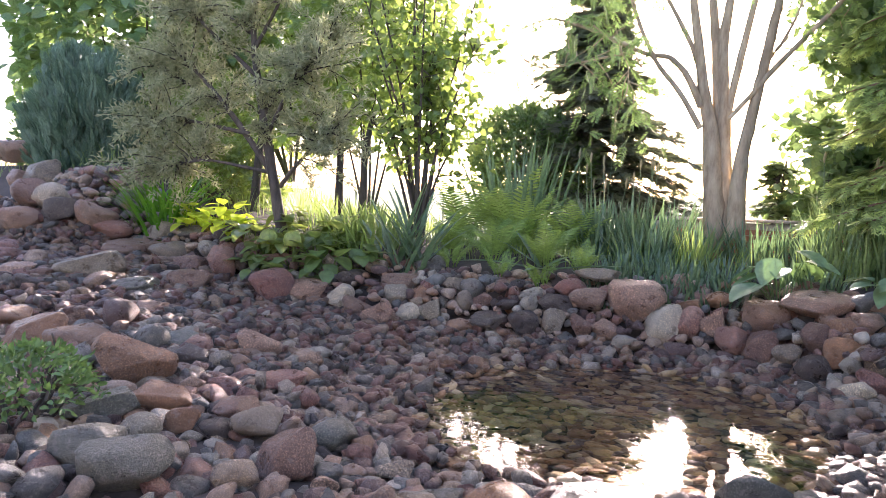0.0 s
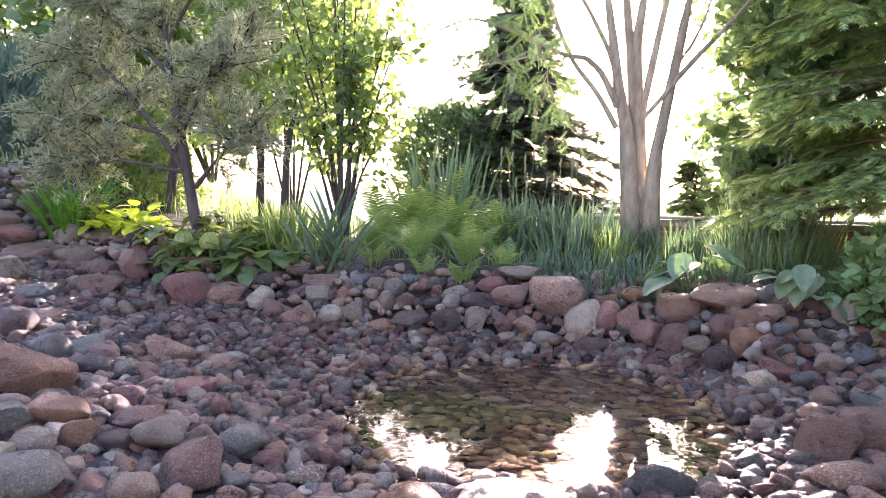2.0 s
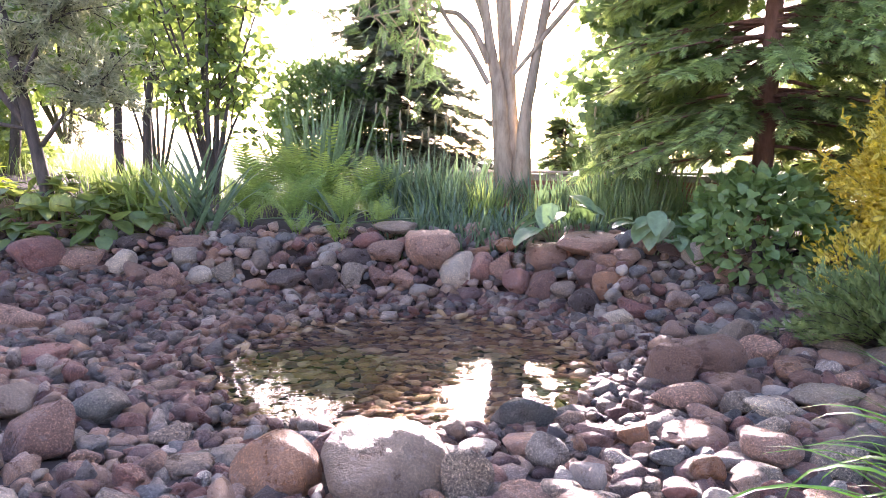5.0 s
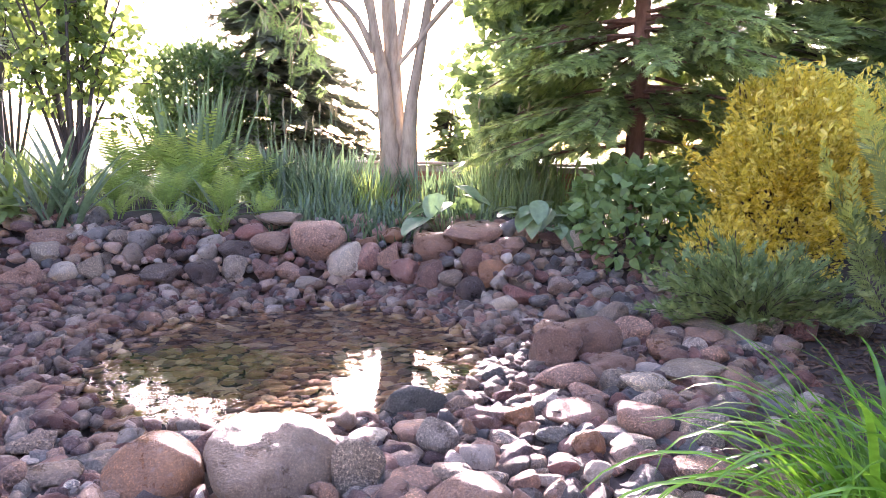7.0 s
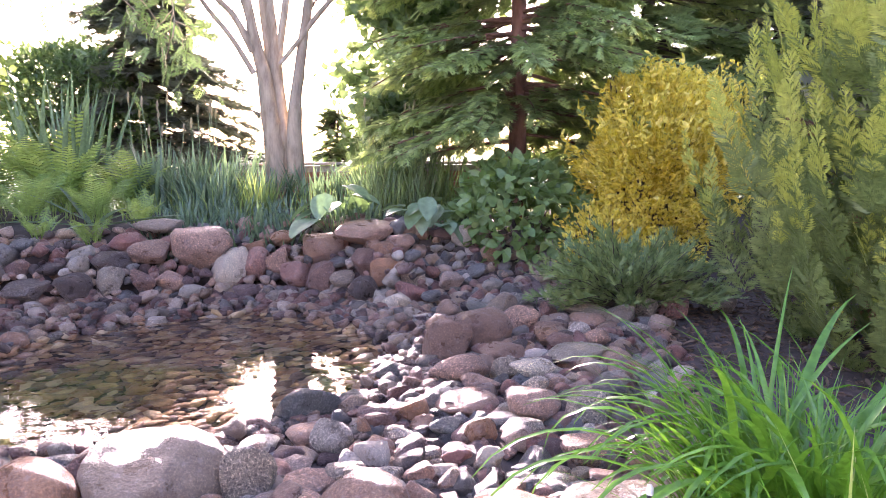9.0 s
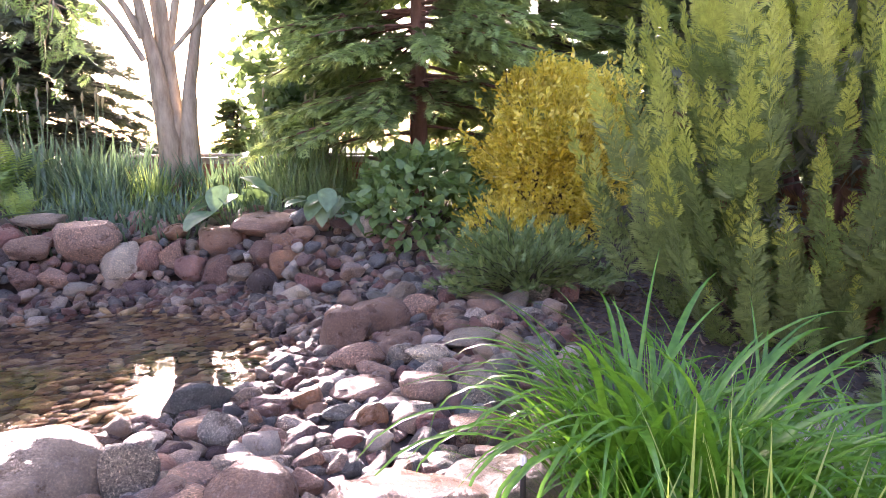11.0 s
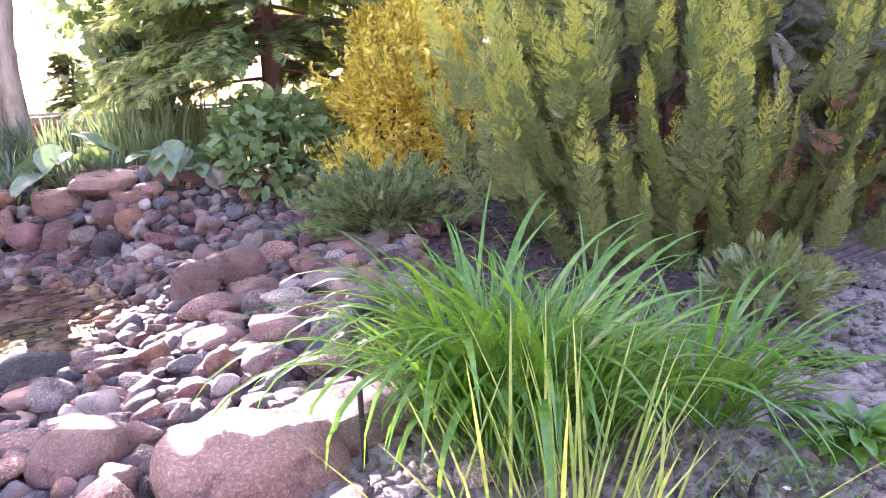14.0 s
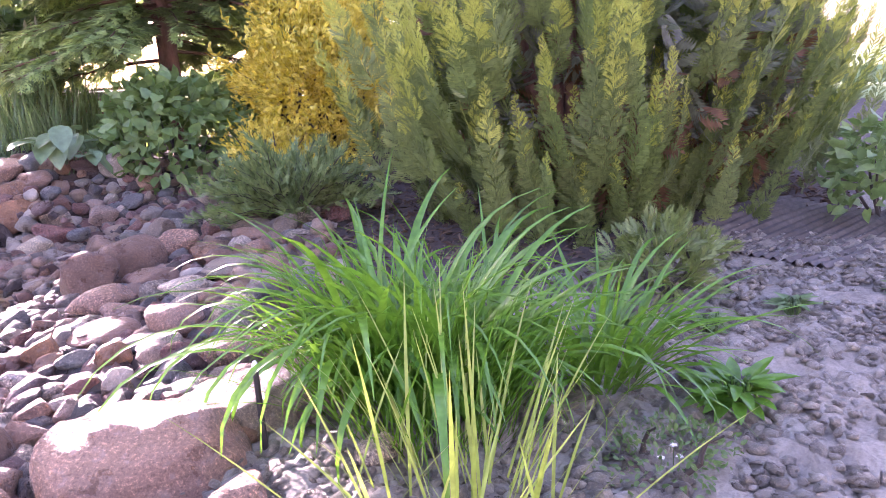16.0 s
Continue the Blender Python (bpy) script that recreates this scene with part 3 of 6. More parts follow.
stone(0.76, 2.23, 0.13, 0.12, 0.09, 0.06, -14, -2, 5, GRANITE_GREY)
stone(-2.78, 2.28, 0.25, 0.22, 0.18, 0.18, 49, 1, 2, GRANITE_GREY)
stone(0.41, 2.33, 0.14, 0.15, 0.11, 0.08, 5, -4, 3, GRANITE_PINK)
stone(-0.00, 2.34, 0.13, 0.21, 0.16, 0.11, 3, 8, 12, GRANITE_PINK)
stone(0.68, 2.35, 0.16, 0.11, 0.11, 0.11, -12, 3, 12, STONE_WHITE)
stone(0.26, 2.37, 0.12, 0.12, 0.09, 0.08, -4, -7, 3, STONE_WHITE)
stone(0.51, 2.37, 0.13, 0.12, 0.09, 0.07, -5, 0, 4, STONE_WHITE)
stone(1.08, 2.37, 0.15, 0.27, 0.20, 0.12, -33, -3, 11, GRANITE_PINK)
stone(0.15, 2.37, 0.13, 0.21, 0.16, 0.11, 1, -4, 13, GRANITE_GREY)
stone(0.29, 2.38, 0.13, 0.14, 0.10, 0.09, -8, 0, 4, STONE_WHITE)
stone(0.13, 2.38, 0.13, 0.17, 0.13, 0.12, -3, -2, 5, GRANITE_GREY)
stone(-1.51, 2.41, 0.11, 0.16, 0.14, 0.14, 36, 4, 8, STONE_BROWN)
stone(-3.17, 2.43, 0.27, 0.47, 0.36, 0.17, 52, -3, 3, STONE_BLUE)
stone(0.91, 2.44, 0.16, 0.17, 0.13, 0.12, -15, -2, 10, STONE_RED)
stone(-2.03, 2.44, 0.20, 0.32, 0.25, 0.25, 42, -4, 6, STONE_BROWN)
stone(0.58, 2.44, 0.14, 0.15, 0.11, 0.09, -7, -0, 13, STONE_RED)
stone(-1.40, 2.46, 0.09, 0.24, 0.18, 0.10, 21, -1, 5, GRANITE_GREY)
stone(-0.98, 2.42, 0.11, 0.38, 0.34, 0.32, 22, 14, 2, STONE_ORANGE)
stone(-0.55, 2.42, 0.13, 0.58, 0.46, 0.34, 6, 22, 11, GRANITE_GREY)
stone(-2.73, 2.48, 0.24, 0.21, 0.15, 0.15, 46, -2, 10, STONE_ORANGE)
stone(-0.24, 2.42, 0.12, 0.25, 0.24, 0.32, -0, 1, 10, GRANITE_GREY)
stone(-0.18, 2.51, 0.10, 0.23, 0.17, 0.11, 17, -1, 11, STONE_RED)
stone(0.47, 2.51, 0.12, 0.11, 0.08, 0.08, -16, 3, 2, GRANITE_GREY)
stone(-2.54, 2.53, 0.21, 0.19, 0.14, 0.12, 44, 4, 11, STONE_DARK)
stone(0.87, 2.58, 0.16, 0.21, 0.16, 0.12, -21, -6, 9, GRANITE_GREY)
stone(-3.01, 2.60, 0.29, 0.36, 0.27, 0.24, 46, -2, 1, STONE_ORANGE)
stone(-1.32, 2.61, 0.08, 0.28, 0.21, 0.11, 32, 1, 4, STONE_BLUE)
stone(0.71, 2.62, 0.16, 0.15, 0.14, 0.14, -27, -5, 8, STONE_ORANGE)
stone(-3.78, 2.67, 0.28, 0.29, 0.22, 0.16, 59, 3, 1, GRANITE_GREY)
stone(-2.37, 2.68, 0.22, 0.33, 0.25, 0.19, 34, -0, 7, GRANITE_GREY)
stone(0.28, 2.70, 0.10, 0.15, 0.11, 0.10, -3, 2, 1, GRANITE_PINK)
stone(-0.80, 2.62, 0.12, 0.30, 0.16, 0.22, 50, 12, 2, STONE_BROWN)
stone(1.24, 2.75, 0.16, 0.27, 0.20, 0.18, -25, -1, 6, GRANITE_GREY)
stone(-2.63, 2.76, 0.23, 0.30, 0.22, 0.15, 48, -9, 9, STONE_BROWN)
stone(0.60, 2.77, 0.12, 0.17, 0.13, 0.10, -13, 0, 7, STONE_BLUE)
stone(0.99, 2.78, 0.18, 0.26, 0.20, 0.19, -29, 1, 5, GRANITE_PINK)
stone(0.39, 2.79, 0.10, 0.15, 0.11, 0.09, -13, 3, 0, STONE_WHITE)
stone(-1.63, 2.79, 0.07, 0.24, 0.18, 0.11, 29, 3, 7, GRANITE_GREY)
stone(-0.22, 2.87, 0.06, 0.18, 0.14, 0.11, 13, 2, 12, STONE_WHITE)
stone(-3.50, 2.89, 0.37, 0.52, 0.41, 0.41, 42, -6, 0, STONE_ORANGE)
stone(-2.09, 2.90, 0.15, 0.34, 0.25, 0.19, 45, -0, 8, STONE_BLUE)
stone(-0.01, 2.91, 0.07, 0.23, 0.17, 0.12, -5, 1, 11, GRANITE_PINK)
stone(-0.49, 2.96, 0.03, 0.19, 0.14, 0.06, 8, 3, 6, GRANITE_PINK)
stone(0.75, 3.01, 0.13, 0.33, 0.25, 0.13, -14, 0, 2, GRANITE_PINK)
stone(0.50, 3.02, 0.11, 0.18, 0.15, 0.15, -14, 2, 3, STONE_ORANGE)
stone(0.34, 3.08, 0.09, 0.25, 0.19, 0.14, -13, 3, 4, STONE_BROWN)
stone(1.13, 3.12, 0.15, 0.18, 0.14, 0.12, -9, -6, 13, STONE_WHITE)
stone(-4.70, 3.12, 0.36, 0.50, 0.38, 0.30, 37, 2, 6, STONE_ORANGE)
stone(-4.41, 3.20, 0.33, 0.46, 0.34, 0.23, 70, -4, 5, STONE_BROWN)
stone(0.69, 3.23, 0.11, 0.21, 0.15, 0.12, -21, 2, 1, STONE_WHITE)
stone(0.87, 3.29, 0.13, 0.23, 0.18, 0.11, -21, -2, 0, GRANITE_PINK)
stone(-4.17, 3.29, 0.31, 0.34, 0.25, 0.19, 47, 2, 8, STONE_BROWN)
stone(-2.97, 3.30, 0.23, 0.27, 0.20, 0.13, 37, 1, 13, STONE_RED)
stone(-0.04, 3.31, 0.04, 0.38, 0.28, 0.28, 10, 14, 10, STONE_BLUE)
stone(-2.76, 3.36, 0.22, 0.34, 0.25, 0.17, 35, -4, 12, STONE_RED)
stone(1.18, 3.37, 0.16, 0.27, 0.20, 0.11, -19, -4, 11, STONE_WHITE)
stone(-3.54, 3.40, 0.28, 0.29, 0.22, 0.21, 36, 6, 1, STONE_DARK)
stone(-5.31, 3.40, 0.38, 0.34, 0.25, 0.16, 55, -0, 7, STONE_ORANGE)
stone(1.06, 3.45, 0.15, 0.21, 0.16, 0.12, -13, -2, 10, GRANITE_GREY)
stone(-3.35, 3.48, 0.25, 0.20, 0.15, 0.15, 40, 2, 2, GRANITE_GREY)
stone(1.51, 3.52, 0.17, 0.35, 0.27, 0.16, -21, -5, 12, GRANITE_GREY)
stone(0.82, 3.52, 0.14, 0.36, 0.27, 0.18, -7, -2, 8, GRANITE_PINK)
stone(-4.89, 3.64, 0.36, 0.34, 0.25, 0.17, 44, -4, 3, STONE_BROWN)
stone(-3.97, 3.76, 0.27, 0.36, 0.27, 0.14, 42, 7, 2, STONE_BLUE)
stone(1.11, 3.76, 0.14, 0.31, 0.23, 0.12, -25, 1, 9, STONE_BROWN)
stone(1.51, 3.83, 0.16, 0.19, 0.14, 0.12, -36, -0, 9, STONE_BROWN)
stone(1.78, 3.87, 0.16, 0.22, 0.17, 0.13, -18, -1, 8, GRANITE_PINK)
stone(-3.39, 3.93, 0.27, 0.36, 0.28, 0.28, 34, 1, 0, GRANITE_PINK)
stone(0.81, 3.93, 0.16, 0.36, 0.30, 0.33, -7, 3, 10, STONE_BROWN)
stone(-5.97, 3.95, 0.53, 0.29, 0.22, 0.20, 69, 1, 0, STONE_DARK)
stone(1.09, 4.14, 0.18, 0.42, 0.32, 0.31, -19, -1, 11, STONE_BROWN)
stone(-6.41, 4.17, 0.60, 0.33, 0.24, 0.19, 55, 0, 12, GRANITE_PINK)
stone(1.60, 4.18, 0.16, 0.24, 0.18, 0.13, -21, 1, 4, STONE_BROWN)
stone(-4.82, 4.23, 0.39, 0.40, 0.30, 0.15, 35, 3, 4, GRANITE_PINK)
stone(2.12, 4.26, 0.18, 0.25, 0.19, 0.19, -30, -5, 6, GRANITE_GREY)
stone(-6.19, 4.27, 0.57, 0.32, 0.24, 0.13, 58, 5, 13, STONE_BROWN)
stone(1.88, 4.27, 0.16, 0.26, 0.20, 0.12, -20, 1, 5, GRANITE_PINK)
stone(1.41, 4.29, 0.19, 0.27, 0.21, 0.21, -25, 11, 12, GRANITE_PINK)
stone(2.62, 4.39, 0.19, 0.23, 0.20, 0.20, -25, -5, 6, STONE_RED)
stone(2.40, 4.41, 0.18, 0.25, 0.19, 0.17, -34, 0, 7, GRANITE_GREY)
stone(3.07, 4.45, 0.17, 0.25, 0.18, 0.16, -46, 1, 7, GRANITE_GREY)
stone(1.98, 4.54, 0.17, 0.38, 0.28, 0.15, -27, 5, 1, GRANITE_GREY)
stone(-5.33, 4.59, 0.50, 0.54, 0.40, 0.22, 54, -11, 4, STONE_BLUE)
stone(1.40, 4.65, 0.20, 0.29, 0.23, 0.23, -16, -6, 13, GRANITE_GREY)
stone(-5.93, 4.65, 0.62, 0.78, 0.58, 0.32, 58, 1, 3, GRANITE_GREY)
stone(1.27, 4.85, 0.15, 0.27, 0.21, 0.14, -11, -4, 0, STONE_BLUE)
stone(2.30, 4.86, 0.16, 0.29, 0.21, 0.13, -13, 8, 3, STONE_RED)
stone(1.92, 5.01, 0.17, 0.30, 0.22, 0.16, -28, 1, 2, STONE_WHITE)
stone(-5.18, 5.05, 0.49, 0.53, 0.40, 0.24, 39, -0, 10, STONE_BROWN)
stone(0.70, 5.26, 0.13, 0.31, 0.23, 0.18, -18, 7, 13, STONE_WHITE)
stone(-8.04, 5.28, 0.99, 0.55, 0.41, 0.34, 49, -1, 11, GRANITE_PINK)
stone(0.82, 5.47, 0.19, 0.28, 0.21, 0.18, -7, -3, 0, STONE_RED)
stone(-4.51, 5.53, 0.45, 0.45, 0.38, 0.38, 36, -2, 11, STONE_RED)
stone(-3.28, 5.62, 0.25, 0.36, 0.27, 0.26, 29, -5, 3, GRANITE_PINK)
stone(0.87, 5.66, 0.28, 0.21, 0.19, 0.19, -14, -1, 1, STONE_WHITE)
stone(-7.83, 5.68, 1.10, 0.44, 0.33, 0.29, 51, 0, 10, STONE_DARK)
stone(-3.30, 5.69, 0.25, 0.26, 0.24, 0.24, 26, 3, 1, GRANITE_PINK)
stone(-3.60, 5.70, 0.29, 0.29, 0.24, 0.24, 28, -1, 0, STONE_BROWN)
stone(0.45, 5.73, 0.18, 0.26, 0.23, 0.23, -11, -2, 8, STONE_DARK)
stone(-8.38, 5.74, 1.26, 0.43, 0.40, 0.40, 46, 2, 7, STONE_BROWN)
stone(-4.23, 5.76, 0.39, 0.41, 0.31, 0.31, 27, -3, 12, GRANITE_PINK)
stone(-5.78, 5.78, 0.58, 0.39, 0.30, 0.26, 46, 2, 4, STONE_BROWN)
stone(-5.42, 5.80, 0.59, 0.31, 0.31, 0.40, 39, -8, 9, STONE_RED)
stone(-3.82, 5.81, 0.35, 0.32, 0.28, 0.28, 35, 1, 13, STONE_WHITE)
stone(-3.08, 5.83, 0.25, 0.24, 0.21, 0.21, 16, 3, 2, STONE_WHITE)
stone(0.64, 5.84, 0.29, 0.32, 0.25, 0.25, -13, -5, 10, STONE_ORANGE)
stone(-6.81, 5.85, 0.68, 0.59, 0.44, 0.26, 49, -1, 12, STONE_BROWN)
stone(-8.18, 5.85, 1.26, 0.45, 0.34, 0.33, 55, -6, 8, STONE_WHITE)
stone(-7.53, 5.94, 1.04, 0.50, 0.39, 0.39, 63, -2, 0, GRANITE_PINK)
stone(-2.87, 5.94, 0.28, 0.26, 0.24, 0.24, 13, 2, 3, GRANITE_GREY)
stone(-6.29, 5.95, 0.65, 0.49, 0.37, 0.27, 43, 1, 11, GRANITE_GREY)
stone(0.30, 5.96, 0.21, 0.24, 0.18, 0.18, -7, -0, 7, GRANITE_GREY)
stone(0.47, 5.97, 0.37, 0.27, 0.24, 0.24, -5, -3, 9, STONE_BROWN)
stone(0.82, 5.99, 0.52, 0.22, 0.17, 0.16, -5, -2, 5, GRANITE_PINK)
stone(-3.30, 5.99, 0.39, 0.25, 0.22, 0.22, 21, 0, 5, GRANITE_GREY)
stone(-2.31, 6.01, 0.23, 0.33, 0.25, 0.21, 22, -1, 12, STONE_DARK)
stone(0.70, 6.03, 0.44, 0.33, 0.25, 0.23, -14, 2, 11, STONE_ORANGE)
stone(-7.33, 6.03, 0.89, 0.46, 0.34, 0.27, 37, -4, 1, STONE_RED)
stone(-4.18, 6.04, 0.49, 0.21, 0.21, 0.21, 33, -5, 10, STONE_BROWN)
stone(-1.98, 6.07, 0.23, 0.29, 0.25, 0.25, 16, -0, 11, STONE_DARK)
stone(-3.07, 6.09, 0.40, 0.22, 0.21, 0.21, 31, -4, 6, STONE_ORANGE)
stone(-3.88, 6.12, 0.52, 0.41, 0.31, 0.18, 26, 1, 8, STONE_DARK)
stone(0.09, 6.12, 0.23, 0.29, 0.27, 0.27, -20, 12, 6, STONE_BROWN)
stone(-2.61, 6.14, 0.37, 0.19, 0.19, 0.23, 16, -3, 8, GRANITE_GREY)
stone(-4.45, 6.14, 0.59, 0.30, 0.24, 0.24, 40, -0, 9, STONE_BROWN)
stone(-4.86, 6.15, 0.62, 0.46, 0.35, 0.17, 24, 3, 7, STONE_RED)
stone(-1.72, 6.18, 0.25, 0.24, 0.24, 0.24, 20, -2, 10, GRANITE_GREY)
stone(-3.33, 6.21, 0.53, 0.42, 0.32, 0.20, 25, 2, 4, STONE_BROWN)
stone(-2.43, 6.22, 0.37, 0.26, 0.20, 0.17, 13, 2, 13, STONE_BROWN)
stone(-0.12, 6.23, 0.27, 0.28, 0.28, 0.28, 1, -3, 4, STONE_RED)
stone(-1.46, 6.24, 0.24, 0.21, 0.21, 0.21, 2, -1, 0, STONE_BROWN)
stone(-1.24, 6.27, 0.22, 0.25, 0.21, 0.21, 3, 4, 1, GRANITE_PINK)
stone(0.53, 6.30, 0.60, 0.54, 0.40, 0.23, -5, 3, 12, GRANITE_PINK)
stone(-2.81, 6.31, 0.49, 0.24, 0.18, 0.17, 23, 1, 9, GRANITE_GREY)
stone(-6.78, 6.32, 0.84, 0.42, 0.31, 0.28, 40, 3, 13, GRANITE_GREY)
stone(-5.73, 6.33, 0.86, 0.39, 0.29, 0.27, 53, -1, 3, STONE_DARK)
stone(-0.28, 6.34, 0.33, 0.25, 0.25, 0.28, -3, -1, 3, GRANITE_PINK)
stone(-1.76, 6.35, 0.38, 0.35, 0.26, 0.21, 10, -3, 9, STONE_DARK)
stone(-0.48, 6.38, 0.33, 0.25, 0.25, 0.30, 4, -1, 2, STONE_RED)
stone(0.12, 6.38, 0.44, 0.37, 0.29, 0.29, 7, 0, 5, GRANITE_PINK)
stone(-0.72, 6.38, 0.31, 0.34, 0.33, 0.33, 7, 4, 6, STONE_WHITE)
stone(-6.28, 6.38, 0.86, 0.44, 0.33, 0.17, 41, 6, 2, STONE_DARK)
stone(-1.41, 6.48, 0.43, 0.40, 0.30, 0.24, 6, -3, 7, STONE_BROWN)
stone(-1.00, 6.52, 0.46, 0.52, 0.40, 0.40, 4, -0, 5, GRANITE_PINK)
stone(0.04, 6.57, 0.49, 0.21, 0.16, 0.13, -12, -0, 6, STONE_WHITE)
stone(-0.49, 6.61, 0.45, 0.24, 0.18, 0.13, -9, 6, 3, STONE_ORANGE)
stone(-1.64, 6.61, 0.53, 0.34, 0.26, 0.19, 12, -3, 8, STONE_RED)
stone(-9.96, 6.62, 1.41, 0.30, 0.30, 0.38, 49, -2, 9, GRANITE_PINK)
stone(-1.25, 6.64, 0.49, 0.24, 0.18, 0.17, 7, -4, 7, STONE_RED)
stone(-0.26, 6.67, 0.52, 0.25, 0.18, 0.15, -6, -1, 2, STONE_ORANGE)
stone(-9.62, 6.80, 1.56, 0.50, 0.39, 0.39, 50, 4, 6, GRANITE_GREY)
stone(-1.37, 6.81, 0.67, 0.45, 0.33, 0.16, 18, 0, 4, GRANITE_GREY)
stone(-10.98, 7.40, 1.91, 0.69, 0.52, 0.36, 59, -5, 5, GRANITE_PINK)
for sx, sy, sw, sh, sturn, sform, smat in ((.78, 1.36, .24, .15, 20, 4, GRANITE_PINK), (.55, 1.34, .2, .13, -30, 6, STONE_WHITE), (.36, 1.42, .26, .16, 40, 8, STONE),
                                         (.2, 1.4, .2, .13, 0, 11, STONE_BROWN), (.92, 1.18, .16, .10, 60, 12, STONE), (1.2, 1.38, .15, .09, 15, 5, STONE_WHITE), (.66, 1.12, .18, .1, 80, 1, STONE_RED)):
    stone(sx, sy, float(ground_z(sx, sy)) + .36 * sh, sw, sw * .8, sh, sturn, 4, sform, smat)

# ---- plants: kinds ----
def stuff(ob):
    return tagged(ob, kind="stuff")


def gz(x, y):
    return float(ground_z(x, y))


def ring(n, g, r):
    a, q = g.uniform(0, 2 * np.pi, n), r * np.sqrt(g.random(n))
    return q * np.cos(a), q * np.sin(a)


def clump(name, label, category, x, y, radius, n, height, width, lean, droop, mat, seed, steps=7, fold=.15, group="", part_name="leaves", facing=None, squash=1.0, twist=0.0, split=False):
    """A tuft of sword or grass leaves that stand on the ground and lean outwards."""
    g = np.random.default_rng(seed)
    dx, dy = ring(n, g, radius)
    dy = dy * squash
    px, py = x + dx, y + dy
    base = np.stack([px, py, ground_z(px, py) - .02], 1)
    az = np.arctan2(dy, dx) + g.normal(size=n) * .9
    if facing is not None:
        az = np.where(g.random(n) < .5, facing, facing + np.pi) + g.normal(size=n) * .5
    out = np.hypot(dx, dy) / max(radius, 1e-3)
    v, f = blades(base, az, g.uniform(*height, n), lean[0] + (lean[1] - lean[0]) * out * g.uniform(.5, 1.2, n), g.uniform(*width, n), g.uniform(*droop, n), steps, fold, twist)
    top = thing(name, x, y, gz(x, y), label, category, group)
    if split:
        # each leaf is a part
        per = len(v) // n
        v = v - np.array([x, y, gz(x, y)])
        fn = f[:len(f) // n]
        for k in range(min(n, 300)):
            part_np("leaf", v[k * per:(k + 1) * per], fn, mat, top)
        if n > 300:
            stuff(part_np(part_name, v[300 * per:], f[:len(fn) * (n - 300)], mat, top))
        return top
    p = stuff(part_np(part_name, v - np.array([x, y, gz(x, y)]), f, mat, top))
    return top


def fern(x, y, n, size, seed):
    """A fern: each frond is a part, with its stem and a row of pinnae to either side."""
    g = np.random.default_rng(seed)
    top = thing("fern", x, y, gz(x, y), "light green ostrich fern with arching fronds on the bank", "fern", "ferns on the bank")
    for k in range(n):
        az, lng = 2 * np.pi * (k + g.uniform(-.3, .3)) / n, size * g.uniform(.75, 1.05)
        lean, droop = g.uniform(6, 30), g.uniform(25, 75)
        m = 24
        t = np.linspace(0, 1, m)
        ang = np.radians(lean + droop * t ** 1.6)
        out, rise = np.cumsum(np.sin(ang)) * lng / m, np.cumsum(np.cos(ang)) * lng / m
        d = np.array([np.cos(az), np.sin(az), 0])
        p = out[:, None] * d + rise[:, None] * np.array([0, 0, 1.0]) + d * .05
        pieces = [tube(p[::3], np.linspace(.007, .0015, len(p[::3])), 4)]
        tan = unit(np.gradient(p, axis=0))
        side = unit(np.cross(d, [0, 0, 1.0]) + d * g.normal() * .25)
        face = np.cross(side, tan)
        prof = np.clip(np.sin(np.pi * np.clip((t - .08) / .92, 0, 1) ** .75), 0, 1) * .20 * lng + .004
        for sgn in (1, -1):
            ax = side * sgn + tan * .4 - face * .1 + g.normal(size=(m, 3)) * .04
            pieces.append(sprays(p[3:], ax[3:], face[3:], prof[3:], .026 * lng, PINNA))
        v, f = joined(pieces)
        part_np("frond", v, f, L_FERN, top)
    return top


def pinnate(pairs=7):
    """A compound leaf: narrow leaflets in pairs along a midrib that bends down, and one at the tip."""
    v, f = [], []
    for k in range(pairs + 1):
        t = .12 + .8 * k / pairs
        for sgn in ((1, -1) if k < pairs else (0,)):
            a = np.array([t, 0, -.22 * t * t])
            d = np.array([.55 if sgn else 1, sgn * .9, -.35])
            ln = .30 * (1 - .35 * abs(2 * t - 1))
            e, m = a + d * ln, a + d * ln * .45
            w = np.array([-d[1], d[0], 0]) * .042
            n = len(v)
            v += [a, m + w + [0, 0, .015], e, m - w + [0, 0, .015]]
            f.append([n, n + 1, n + 2, n + 3])
    n = len(v)
    v += [np.array([0, -.008, 0]), np.array([0, .008, 0]), np.array([.5, .006, -.05]), np.array([.5, -.006, -.05])]
    f.append([n, n + 1, n + 2, n + 3])
    return np.array(v), np.array(f)


PINNATE = pinnate()
PINNA = (np.array([[0, .5, 0], [0, -.5, 0], [.25, -.5, .03], [.25, .5, .03], [.5, -.42, .03], [.5, .42, .03], [.78, -.26, .0], [.78, .26, .0], [1, -.03, -.06], [1, .03, -.06]]),
         np.array([[0, 1, 2, 3], [3, 2, 4, 5], [5, 4, 6, 7], [7, 6, 8, 9]]))


